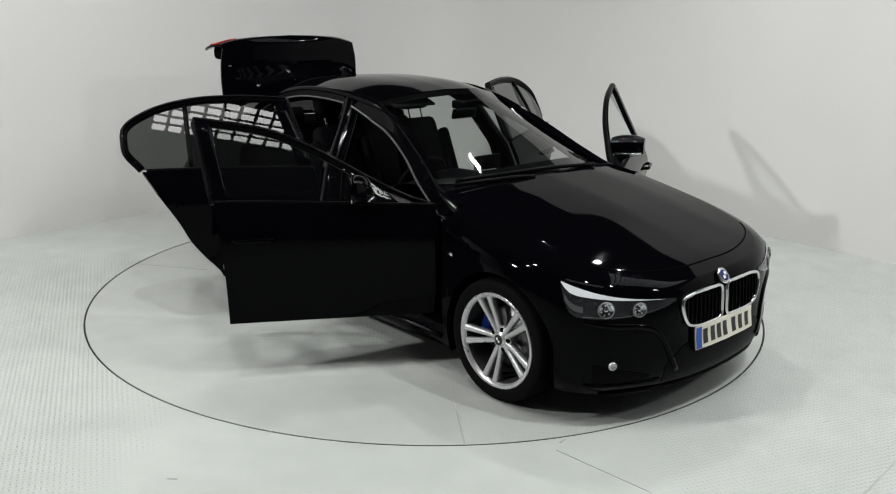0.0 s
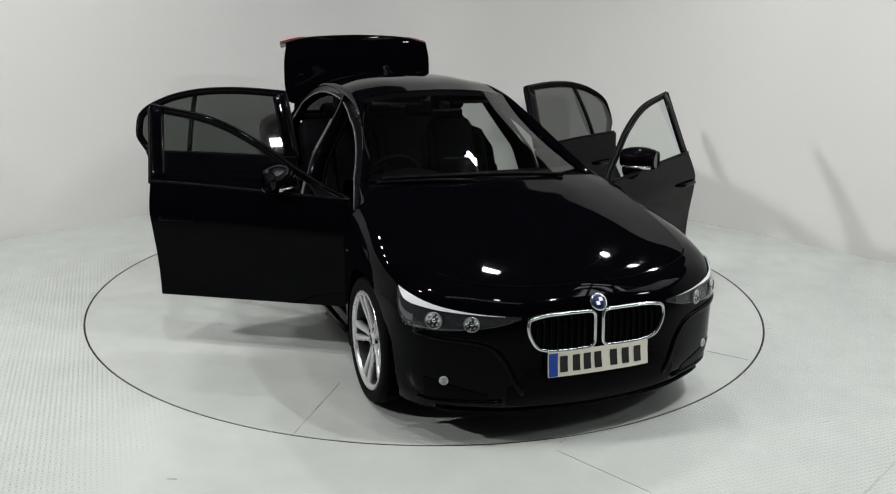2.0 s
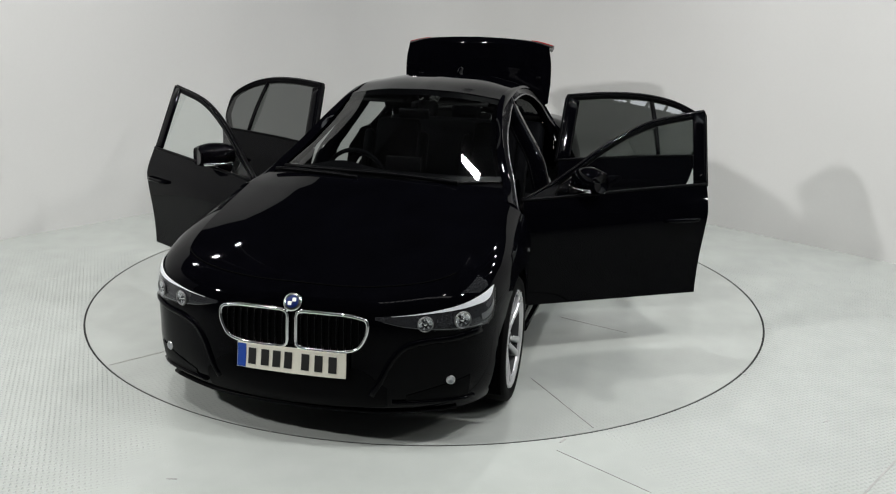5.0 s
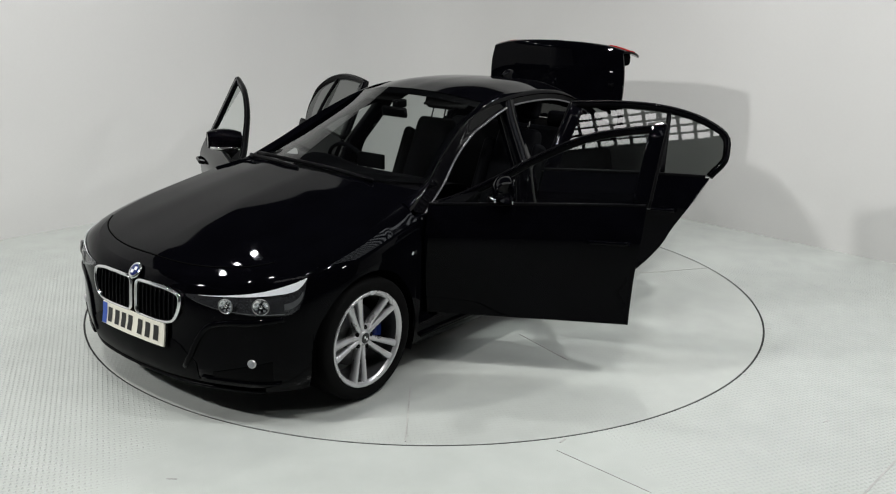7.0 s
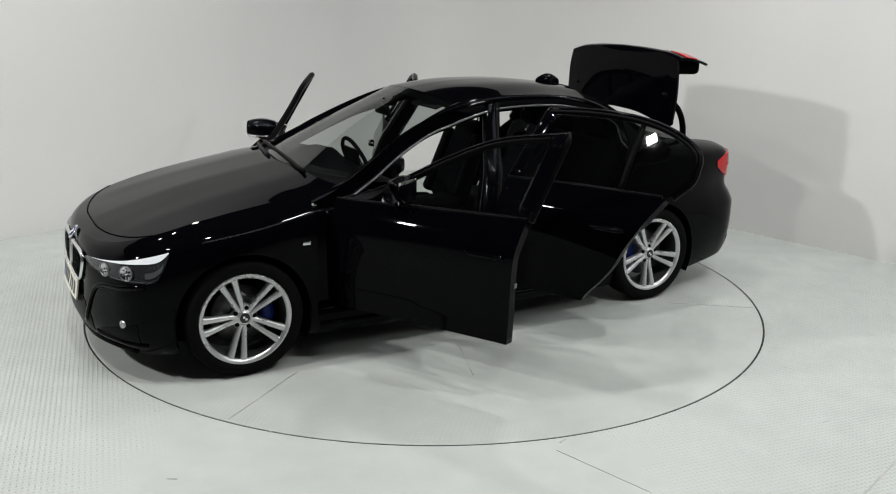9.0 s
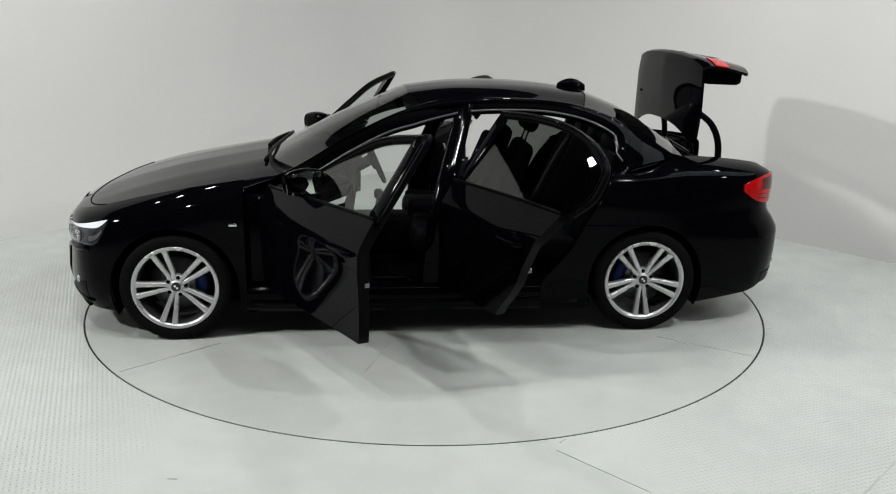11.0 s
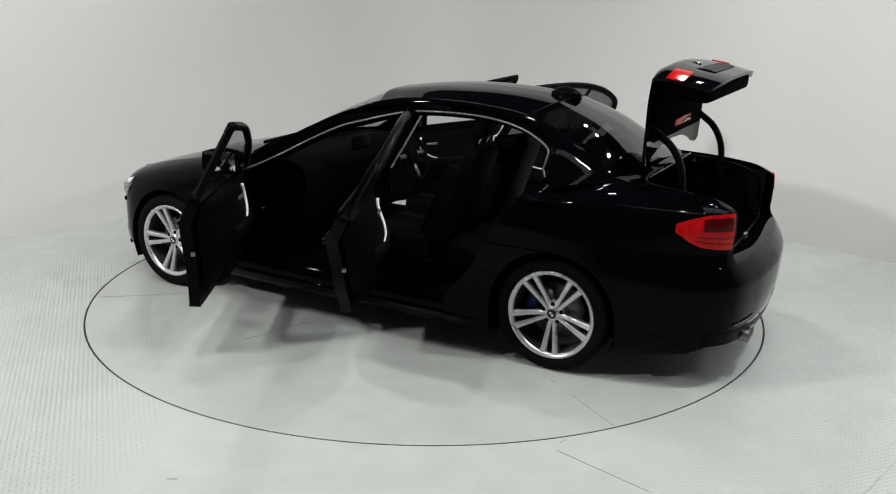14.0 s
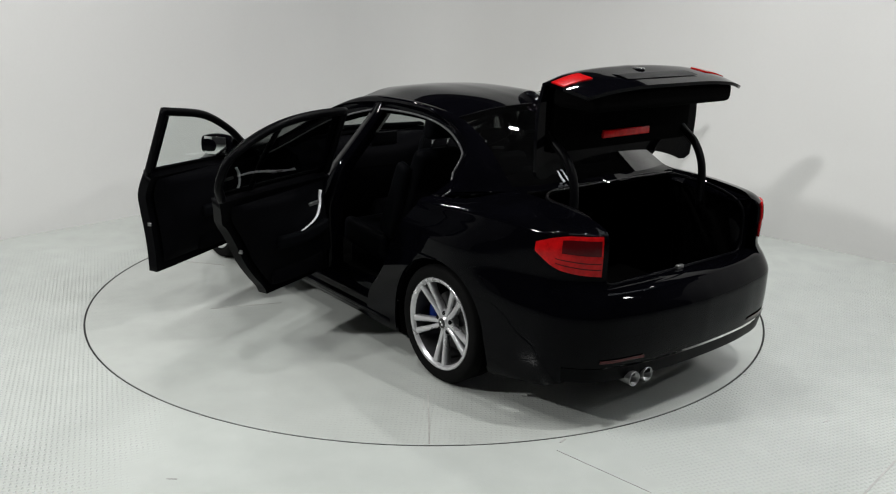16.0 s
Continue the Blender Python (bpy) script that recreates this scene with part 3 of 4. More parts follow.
def body_sides():
    # greenhouse frame from the front pillar over the roof edge to the rear pillar
    outer = chord([(1.0, .815, .895), (.85, .760, .938), (.62, .695, 1.045), (.41, .644, 1.155), (.13, .606, 1.270), (-.3, .590, 1.336), (-.6, .586, 1.348), (-.92, .594, 1.328), (-1.15, .622, 1.268), (-1.285, .662, 1.182), (-1.290, .712, 1.085), (-1.20, .775, .972)])
    inner = chord([(1.0, .742, .935), (.72, .675, .98), (.52, .622, 1.075), (.32, .588, 1.168), (-.06, .545, 1.335), (-.4, .553, 1.372), (-.75, .55, 1.365), (-1.06, .545, 1.325), (-1.3, .567, 1.242), (-1.5, .594, 1.130), (-1.62, .61, 1.058), (-1.68, .615, 1.045)])
    rows = []
    for t in np.linspace(0, 1, 60):
        a, b = outer(t), inner(t)
        n = np.array([0, .75, .66]) * .012
        rows.append([tuple(a * (1 - s) + b * s + n * math.sin(math.pi * s)) for s in np.linspace(0, 1, 7)])
    strip = sheet(rows)
    flange, lipline = [], []
    for t in np.linspace(.02, 1, 70):
        a = outer(t)
        T = outer(min(1, t + .01)) - outer(max(0, t - .01))
        T = T / np.linalg.norm(T)
        D = np.cross(T, np.array([0, .87, .49]))
        D = D / np.linalg.norm(D)
        if D[2] > 0 and abs(T[0]) > .5:
            D = -D
        w = .088 - .038 * min(1, max(0, (t - .40) / .12))
        flange.append([tuple(a + np.array([0, .001, 0])), tuple(a + D * .006 + np.array([0, -.022, -.006])), tuple(a + D * (w - .008) + np.array([0, -.020, 0])), tuple(a + D * w + np.array([0, -.030, 0])), tuple(a + D * w + np.array([0, -.075, -.03])), tuple(a + np.array([0, -.075, -.02]))])
        lipline.append(tuple(a + D * w + np.array([0, -.020, 0])))
    frame_in = sheet(flange)
    seal = tube(lipline, .007, .007)
    gap = coons(line((-1.20, .775, .972), (-1.68, .615, 1.045)), line((-1.19, .79, .965), (-1.68, .615, 1.045)), line((-1.20, .775, .972), (-1.19, .79, .965)), line((-1.68, .615, 1.045), (-1.681, .615, 1.044)), 3, 8)
    # pillar between the doors
    rows = []
    for z in np.linspace(.30, 1.335, 24):
        y = float(np.interp(z, [.3, .72, .95, 1.335], [.855, .872, .80, .592])) - .012
        x = float(np.interp(z, [.3, .70, .95, 1.335], [-.118, -.14, -.172, -.305]))
        w = float(np.interp(z, [.3, .7, 1.335], [.095, .085, .072]))
        wf = float(np.interp(z, [.3, .7, .95, 1.335], [.095, .075, .035, .030]))
        rows.append([(x + wf, y - .03, z), (x + wf * .8, y, z), (x - w * .8, y, z), (x - w, y - .03, z), (x - w * .9, y - .11, z), (x + wf * .9, y - .11, z)])
    bp = sheet(rows, close_j=True)
    # sill
    sill = []
    for x in np.linspace(1.0, -1.04, 26):
        u = ux(x)
        o = [tuple(S(u, z)) for z in (.155, .19, .225, .26, .295)]
        sill.append([(x, .70, .155)] + o + [(x, .855, .312), (x, .80, .318), (x, .74, .335), (x, .72, .30)])
    sl = sheet(sill, close_j=True)
    for m in (lambda q: q, flip_y):
        link("roof_pillar", *join(m(strip), m(gap)), PAINT, car, thick=.010, out=(-.2, 0, .8))
        link("pillar_flange", *m(frame_in), PAINT, car)
        link("door_seal", *m(seal), SEAL, car)
        link("centre_pillar", *m(bp), PAINT, car)
        link("sill", *m(sl), PAINT, car)
        link("hinge_pillar", *m(rbox(.17, .13, .62, pose(.925, .755, .55), bevel=.02)), PAINT, car)
        link("sill_plate", *m(rbox(.62, .035, .006, pose(.35, .775, .332), bevel=.002)), TRIM, car)
    # roof and screens
    w_top = chord([(.03, 0, 1.385), (.015, .28, 1.374), (-.06, .545, 1.335)])
    w_bot = chord([(.905, 0, .985), (.86, .35, .988), (.70, .672, .982)])
    w_mid = chord([(.905, 0, .985), (.50, 0, 1.195), (.03, 0, 1.385)])
    w_side = chord([(.70, .672, .982), (.52, .622, 1.072), (.32, .588, 1.166), (-.06, .545, 1.335)])
    link("windscreen", *both(coons(w_bot, w_top, w_mid, w_side, 12, 10)), SCREEN, car, "windscreen with a dark tinted top").visible_shadow = False
    band = lambda a, b: both(coons(lambda s: w_mid(a) * (1 - s) + w_side(a) * s + (w_bot(s) - (w_bot(0) * (1 - s) + w_bot(1) * s)) * (1 - a) + (w_top(s) - (w_top(0) * (1 - s) + w_top(1) * s)) * a, lambda s: w_mid(b) * (1 - s) + w_side(b) * s + (w_bot(s) - (w_bot(0) * (1 - s) + w_bot(1) * s)) * (1 - b) + (w_top(s) - (w_top(0) * (1 - s) + w_top(1) * s)) * b, lambda t: w_mid(a + (b - a) * t), lambda t: w_side(a + (b - a) * t), 3, 10))
    v, f = band(0.0, .055)
    link("windscreen_border", [(p[0] - .004, p[1], p[2] - .006) for p in v], f, TRIM, car)
    v, f = band(.93, 1.0)
    link("windscreen_border", [(p[0] - .004, p[1], p[2] - .006) for p in v], f, TRIM, car)
    r_back = chord([(-1.14, 0, 1.380), (-1.12, .3, 1.368), (-1.06, .545, 1.325)])
    r_mid = chord([(.03, 0, 1.385), (-.2, 0, 1.413), (-.5, 0, 1.425), (-.85, 0, 1.412), (-1.14, 0, 1.380)])
    r_side = chord([(-.06, .545, 1.335), (-.4, .553, 1.372), (-.75, .55, 1.365), (-1.06, .545, 1.325)])
    roof = both(coons(w_top, r_back, r_mid, r_side, 20, 12))
    link("roof", *roof, PAINT, car, thick=.012, out=(-.5, 0, 0))
    link("headlining", [(p[0], p[1] * .97, p[2] - .035) for p in roof[0]], roof[1], HEADLINER, car, "pale grey cloth headlining")
    b_bot = chord([(-1.73, 0, 1.075), (-1.72, .3, 1.07), (-1.62, .61, 1.058)])
    b_mid = chord([(-1.14, 0, 1.380), (-1.45, 0, 1.258), (-1.73, 0, 1.075)])
    b_side = chord([(-1.06, .545, 1.325), (-1.3, .567, 1.242), (-1.5, .594, 1.130), (-1.62, .61, 1.058)])
    link("rear_screen", *both(coons(r_back, b_bot, b_mid, b_side, 12, 10)), PRIVACY, car, "dark tinted rear screen").visible_shadow = False
    link("roof_joint", *tube([tuple(np.array(r_back(abs(s))) * np.array([1, 1 if s >= 0 else -1, 1]) + np.array([0, 0, .001])) for s in np.linspace(-1, 1, 25)], .004, .003), TRIM, car)
    link("rear_deck_panel", *both(coons(b_bot, line((-1.80, 0, 1.055), (-1.70, .60, 1.04)), line((-1.73, 0, 1.075), (-1.80, 0, 1.055)), line((-1.62, .61, 1.058), (-1.70, .60, 1.04)), 3, 10)), PAINT, car, thick=.012, out=(-1.7, 0, 0))
    # fin aerial
    rows = []
    for t in np.linspace(0, 1, 10):
        x = -1.0 - .19 * t
        h, w = .065 * math.sin(math.pi * min(1, .08 + t * .72)) ** .9, .034 * math.sin(math.pi * min(.98, .1 + t * .75))
        rows.append([(x, w * c, 1.395 - (t * .03) + h * max(0, s)) for c, s in [(math.cos(a), math.sin(a)) for a in np.linspace(-.2, math.pi + .2, 9)]])
    link("fin_aerial", *sheet(rows), PAINT, car)


def nose(y, z, out=0.0):
    p = S(uy(abs(y)), z, out)
    return np.array([p[0], math.copysign(p[1], y), z]) if y else p


def nose_patch(ys, lo, hi, out, m=6):
    return sheet([[tuple(nose(y, lo(y) + (hi(y) - lo(y)) * k / m, out)) for k in range(m + 1)] for y in ys])


def body_nose():
    # kidney grilles
    for sg in (1, -1):
        loop = [(.022, .610), (.03, .625), (.10, .633), (.20, .634), (.30, .628), (.350, .612), (.355, .584), (.34, .53), (.31, .488), (.26, .470), (.15, .463), (.06, .463), (.028, .475), (.022, .52)]
        cl = chord([(a, b, 0) for a, b in loop + loop[:1]])
        pts = [cl(t) for t in np.linspace(0, 1, 57)[:-1]]
        ring = [tuple(nose(sg * p[0], p[1], .010)) for p in pts]
        link("grille_frame", *tube(ring, .009, .012, up=(1, 0, 0), closed=True), CHROME, car, "chrome kidney grille surround")
        hi = spline([.02, .1, .3, .36], [.625, .633, .626, .598])
        lo = spline([.02, .06, .26, .32, .36], [.47, .463, .47, .50, .59])
        back = link("grille", *nose_patch([sg * y for y in np.linspace(.024, .352, 16)], lambda y: lo(abs(y)), lambda y: hi(abs(y)), .003), TRIM, car, smooth=True)
        for i in range(9):
            y = .045 + i * .034
            a, b = lo(y) + .008, hi(y) - .008
            link("slat", *tube([tuple(nose(sg * y, a + (b - a) * t, .008)) for t in (0, .33, .66, 1)], .004, .006, up=(1, 0, 0), square=True), TRIM, back)
    # bonnet badge: plain roundel
    n = Vector((.80, 0, .60)).normalized()
    bm = look((2.116, 0, .668), tuple(Vector((2.116, 0, .668)) - n))
    base = link("badge", *moved(lathe([(0.001, .006), (.034, .006), (.041, .004), (.043, 0)], 28, "z"), bm), CHROME, car, "blue and white roundel badge in a chrome ring")
    link("badge_face", *moved(lathe([(0.001, .008), (.029, .008), (.030, .006)], 28, "z"), bm), CALIPER, base)
    link("badge_quarter", *moved(rbox(.017, .017, .002, pose(.009, .009, .009), bevel=0), bm), WHITE, base, smooth=False)
    link("badge_quarter", *moved(rbox(.017, .017, .002, pose(-.009, -.009, .009), bevel=0), bm), WHITE, base, smooth=False)
    # number plate with plain bars
    pl = link("number_plate", *sheet([[tuple(nose(y, z, .022 if abs(y) < .3 else 0) + np.array([.0, 0, 0])) for y in np.linspace(-.26, .26, 13)] for z in (.350, .375, .42, .462)]), PLATE, car, "white number plate with plain dark bars and a blue band", thick=.008, out=(1, 0, .4))
    link("band", *sheet([[tuple(nose(y, z, .0235)) for y in (-.258, -.236, -.215)] for z in (.353, .41, .459)]), BLUE, pl)
    for y0 in (-.185, -.122, -.066, -.010, .072, .135, .200):
        link("bar", *sheet([[tuple(nose(y, z, .0238)) for y in (y0 - .019, y0, y0 + .019)] for z in (.370, .41, .443)]), INK, pl)
    link("plate_holder", *sheet([[tuple(nose(y, z, .012)) for y in np.linspace(-.275, .275, 13)] for z in (.340, .468)]), TRIM, car)
    # lower intakes
    link("lower_intake", *nose_patch(list(np.linspace(-.44, .44, 21)), lambda y: .185 + .02 * (abs(y) / .44)**2, lambda y: .30 + .09 * (1 - min(1, max(0, (abs(y) - .33) / .11))) , .003), TRIM, car)
    for sg in (1, -1):
        link("side_intake", *nose_patch([sg * y for y in np.linspace(.52, .775, 10)], lambda y: .235, lambda y: .265 + .075 * (abs(y) - .52) / .255, .003), TRIM, car)
        ridge = chord([(.81, .548, 0), (.70, .528, 0), (.58, .516, 0), (.505, .490, 0), (.455, .43, 0), (.41, .34, 0), (.37, .27, 0)])
        pts = [ridge(t) for t in np.linspace(0, 1, 28)]
        link("bumper_ridge", *tube([tuple(nose(sg * q[0], q[1], .001)) for q in pts], .016, .011, up=(1, 0, 0)), PAINT, car)
        lip2 = [(y, .228 - (y - .5) * .02) for y in np.linspace(.46, .80, 10)]
        link("intake_lip", *tube([tuple(nose(sg * a, b, .002)) for a, b in lip2], .010, .012, up=(1, 0, 0)), PAINT, car)
        c = nose(sg * .700, .330, -.004)
        fm = look(tuple(c), tuple(c - np.array([.9, sg * .4, 0])))
        fog = link("fog_lamp", *moved(lathe([(.001, .006), (.008, .007), (.014, .010), (.017, .012), (.021, .008), (.022, -.02)], 24, "z"), fm), ALLOY, car, "small round front fog lamp")
        link("lens", *moved(lathe([(.001, .015), (.010, .014), (.017, .011)], 24, "z"), fm), LENS, fog)
        # headlamp
        ua, ub = uy(.385), ux(1.775)
        up = spline([0, .35, .7, 1], [.630, .648, .682, .722])
        lo = spline([0, .2, .45, .75, .92, 1], [.618, .588, .570, .567, .60, .71])
        def patch(out, a=0.0, b=1.0, f=lambda t: 0.0, g=lambda t: 1.0, k=6, n=22):
            rows = []
            for t in np.linspace(a, b, n):
                u = ua + (ub - ua) * t
                l, h = lo(t), up(t)
                rows.append([tuple(S(u, l + (h - l) * (f(t) + (g(t) - f(t)) * i / k), out)) for i in range(k + 1)])
            q = sheet(rows)
            return q if sg > 0 else flip_y(q)
        hl = link("headlamp", *patch(.002), LAMPGREY, car, "angular headlamp with twin round reflectors and a silver brow")
        link("brow", *patch(.006, .12, 1.0, lambda t: .965 - .34 * max(0, t - .12) ** 1.3, lambda t: .995, 3), BROW, hl, "silver brow strip")
        for t, r in ((.36, .034), (.63, .038)):
            u = ua + (ub - ua) * t
            q = S(u, (lo(t) + up(t)) / 2 - .010, .002)
            q = np.array([q[0], q[1] * sg, q[2]])
            n = S(u, q[2], .012) - S(u, q[2], .002)
            m = look(tuple(q), tuple(q - n * np.array([1, sg, 1]) * 50))
            link("reflector", *moved(lathe([(.001, -.004), (r * .5, .001), (r * .85, .007), (r * 1.05, .013)], 24, "z"), m), CHROME, hl)
            link("reflector_ring", *moved(tube([(r * math.cos(a), r * math.sin(a), .010) for a in np.linspace(0, 2 * math.pi, 25)[:-1]], .003, .005, closed=True), m), STEEL, hl)
            link("bulb", *moved(lathe([(.001, .014), (r * .20, .012), (r * .30, .002)], 16, "z"), m), CHROME, hl)
            for i in range(7):
                b = 2 * math.pi * i / 7
                link("facet", *moved(rbox(r * .30, r * .16, .004, pose(r * .62 * math.cos(b), r * .62 * math.sin(b), .007, 8 * math.sin(3 * b), 12 * math.cos(2 * b), math.degrees(b)), bevel=.001), m), ALLOY, hl, smooth=False)
        link("side_marker", *patch(.006, .80, .95, lambda t: .20, lambda t: .42, 3, 8), STEEL, hl, "grey side reflector")
        # metal strip that stands for the highlight on the crease below the lamp
        link("crease_glint", *patch(.006, .06, .80, lambda t: .04, lambda t: .075, 1, 18), STEEL, hl, "slim grey strip along the lamp's foot")
        link("lens", *patch(.012), LENS, hl).visible_shadow = False
    for sg in (1, -1):
        q = S(ux(1.06), .70, .002)
        link("wing_badge", *rbox(.045, .004, .018, pose(q[0], sg * (q[1] + .001), .70), bevel=.001), CHROME, car, "small plain silver wing badge")
        sk = [S(ux(x), .215, .006) * np.array([1, sg, 1]) for x in np.linspace(.98, -.98, 16)]
        link("side_skirt", *tube([tuple(a) for a in sk], .012, .016), PAINT, car)
    # lip under the bumper
    link("front_lip", *tube([tuple(nose(y, .172, .004)) for y in np.linspace(-.74, .74, 31)], .012, .010), TRIM, car)


def tail_lamps(er):
    for sg in (1, -1):
        ua, ub = ux(-2.03), uy(.655, True)
        up = spline([0, .25, .6, 1], [.905, .938, .955, .955])
        lo = spline([0, .25, .6, 1], [.862, .805, .778, .765])
        def patch(out, a, b, f, g, n=16, k=5):
            rows = []
            for t in np.linspace(a, b, n):
                u = ua + (ub - ua) * t
                rows.append([tuple(S(u, lo(t) + (up(t) - lo(t)) * (f + (g - f) * i / k), out)) for i in range(k + 1)])
            q = sheet(rows)
            return q if sg > 0 else flip_y(q)
        tl = link("tail_lamp", *patch(.008, 0, 1, 0, 1), RED, car, "red wrap-round tail lamp", thick=.012, out=(-1.7, 0, .86))
        link("dark_cell", *patch(.0098, .40, .97, .52, .90, k=3), mat_dark_red, tl, "smoked upper cell of the lamp")
        link("light_bar", *patch(.0115, .34, .985, .46, .51, k=1), RED, tl, "bright red light bar")
        for f, g in ((.16, .19), (.31, .34)):
            link("rib", *patch(.0098, .30, .98, f, g, k=1), mat_dark_red, tl)
        # bumper reflector and trim
        link("rear_reflector", *sheet([[tuple(S(u, z, .006) * np.array([1, sg, 1])) for u in np.linspace(uy(.66, True), uy(.42, True), 10)] for z in (.362, .378)]), mat_dark_red, car, "slim red rear reflector")
        link("bumper_insert", *sheet([[tuple(S(u, z, .003) * np.array([1, sg, 1])) for u in np.linspace(ux(-2.21), uy(.50, True), 10)] for z in (.262, .335)]), TRIM, car)
    link("diffuser", *both(sheet([[tuple(S(u, z, .004)) for u in np.linspace(uy(.55, True), 1, 12)] for z in (.262, .28, .30, .33)])), TRIM, car)
    for y in (.47, .375):
        ex = link("exhaust_pipe", *moved(lathe([(.030, -.16), (.034, -.04), (.036, 0), (.036, .004), (.031, .004), (.029, -.10), (.001, -.10)], 28, "x"), Matrix.Translation((-2.385, y, .262)) @ Matrix.Rotation(math.pi, 4, "Z")), STEEL, car, "round chrome exhaust tailpipe")


mat_dark_red = mat("dark_red_lamp_bar", (0.05, 0.001, 0.002), 0.15, spec=0.3, vary=0.2, bump=0.0)


# ---- doors ----
DLO = chord([(.955, .795, .905), (.85, .752, .935), (.62, .688, 1.038), (.41, .637, 1.148), (.13, .600, 1.262), (-.255, .584, 1.326)])
DLO2 = chord([(-.315, .584, 1.330), (-.6, .580, 1.342), (-.92, .588, 1.322), (-1.14, .615, 1.262), (-1.265, .655, 1.180), (-1.270, .705, 1.085), (-1.18, .775, .972)])


def belt_pt(x, d=0.0):
    z = BELT(x)
    p = S(ux(x), z)
    return np.array([p[0], p[1] - d, z])


def door(side, rear):
    """A door in its closed place, moved to its hinge and swung open."""
    sg = 1 if side == "left" else -1
    hx, hy = (-.145, .872) if rear else (.98, .88)
    px, py = (-.145, .872) if rear else (.905, .842)
    ang = 64 if rear else 60
    swing = Matrix.Translation((px, sg * py, 0)) @ Matrix.Rotation(math.radians(-sg * ang), 4, "Z")
    home = Matrix.Translation((-hx, -sg * hy, 0))
    f = (lambda q: moved(q, home)) if sg > 0 else (lambda q: moved(flip_y(q), home))
    o = (-.5, -sg * .6, .6)
    x0, x1 = (lambda z: XB(z) - .012, X1) if rear else (XF, XB)
    rows = []
    zl = .318
    for k in np.linspace(0, 1, 18):
        r = []
        for j in np.linspace(0, 1, 26):
            z = zl
            for _ in range(3):
                x = x0(z) + (x1(z) - x0(z)) * j
                z = zl + (BELT(x) - zl) * k
            x = x0(z) + (x1(z) - x0(z)) * j
            r.append(tuple(S(ux(x), z)))
        rows.append(r)
    d = link("rear_door" if rear else "front_door", *f(sheet(rows)), PAINT, car, "open black rear door with smoked glass" if rear else "open black front door with a wing mirror", thick=.06, out=o)
    d.matrix_basis = swing
    d.data.materials.append(TRIM)
    d.modifiers["thickness"].material_offset_rim = 1
    d.modifiers["thickness"].material_offset = 1
    # window frame
    curve = DLO2 if rear else DLO
    top = [curve(t) for t in np.linspace(0, 1, 40)]
    a0, a1 = top[0], top[-1]
    if rear:
        lowf, lowr = belt_pt(-.182, .012), belt_pt(-1.165, .012)
        path = [lowf + (a0 - lowf) * t for t in np.linspace(0, .97, 12)] + top
    else:
        lowr = belt_pt(-.170, .012)
        path = top + [a1 + (lowr - a1) * t for t in np.linspace(.03, 1, 12)]
    nrm = (0, .87, .49)
    link("window_frame", *f(tube([p - np.array([0, .018, .010]) for p in path], .021, .018, up=nrm, square=True)), TRIM, d)
    link("frame_edge", *f(tube([p + np.array([0, -.002, .004]) for p in path], .006, .005, up=nrm)), PAINT, d)
    link("belt_strip", *f(tube([belt_pt(x, .008) + np.array([0, 0, .006]) for x in np.linspace(x0(.93), x1(.93), 20)], .010, .009, square=True)), TRIM, d)
    # glass
    if rear:
        low = lambda s: belt_pt(-.20 - .965 * s, .030)
        hi = lambda s: DLO2(.02 + .90 * s) - np.array([0, .022, .016])
    else:
        low = lambda s: belt_pt(.86 - 1.025 * s, .032 + .026 * max(0.0, 1 - s))
        hi = lambda s: DLO(.13 + .86 * s) - np.array([0, .022, .016])
    glass = sheet([[tuple(low(s) * (1 - t) + hi(s) * t + np.array([0, .010, 0]) * math.sin(math.pi * t)) for t in np.linspace(0, 1, 8)] for s in np.linspace(0, 1, 26)])
    gv = np.array(glass[0])
    lin = np.c_[np.ones(len(gv)), gv[:, 0], gv[:, 2]]
    flat = lin @ np.linalg.lstsq(lin, gv[:, 1], rcond=None)[0]
    gv[:, 1] = .95 * flat + .05 * gv[:, 1]
    glass = ([tuple(q) for q in gv], glass[1])
    link("window_glass", *f(glass), SMOKED if rear else CLEAR, d, "smoked door glass" if rear else "clear door glass")
    e0, e1 = (path[0], path[11]) if rear else (lowr, a1)
    off = np.array([-.035 if rear else .035, 0, 0])
    link("pillar_cover", *f(tube([e0 + (e1 - e0) * t + off + np.array([0, -.006, 0]) for t in np.linspace(0, .97, 8)], .042, .010, up=nrm, square=True)), PAINT, d)
    if rear:
        s = .72
        s_up = min(np.linspace(.3, .95, 131), key=lambda q: abs(hi(q)[0] - low(s)[0] + .02))
        link("quarter_light_bar", *f(tube([low(s) * (1 - t) + hi(s_up) * t + np.array([0, .014 * math.sin(math.pi * t) + .004, 0]) for t in np.linspace(0, 1, 8)], .014, .012, up=nrm, square=True)), TRIM, d)
    else:
        tri = [tuple(belt_pt(.955, .02)), tuple(belt_pt(.80, .022)), tuple(DLO(.22) - np.array([0, .015, .012])), tuple(DLO(.06) - np.array([0, .014, .004]))]
        link("mirror_triangle", *f((tri, [(0, 1, 2, 3)])), TRIM, d, thick=.02, out=o, smooth=False)
        # wing mirror
        rows = []
        for t in np.linspace(0, 1, 11):
            y = .695 + .225 * t
            k = math.sin(math.pi * (.16 + .70 * t)) ** .42
            cx, cz = .575 - .03 * t, 1.000 + .006 * t
            rows.append([(cx + (.080 if math.cos(a) > 0 else .040) * k * math.cos(a), y, cz + .074 * k * math.copysign(abs(math.sin(a)) ** .75, math.sin(a))) for a in np.linspace(0, 2 * math.pi, 19)[:-1]])
        v, fc = sheet(rows, close_j=True)
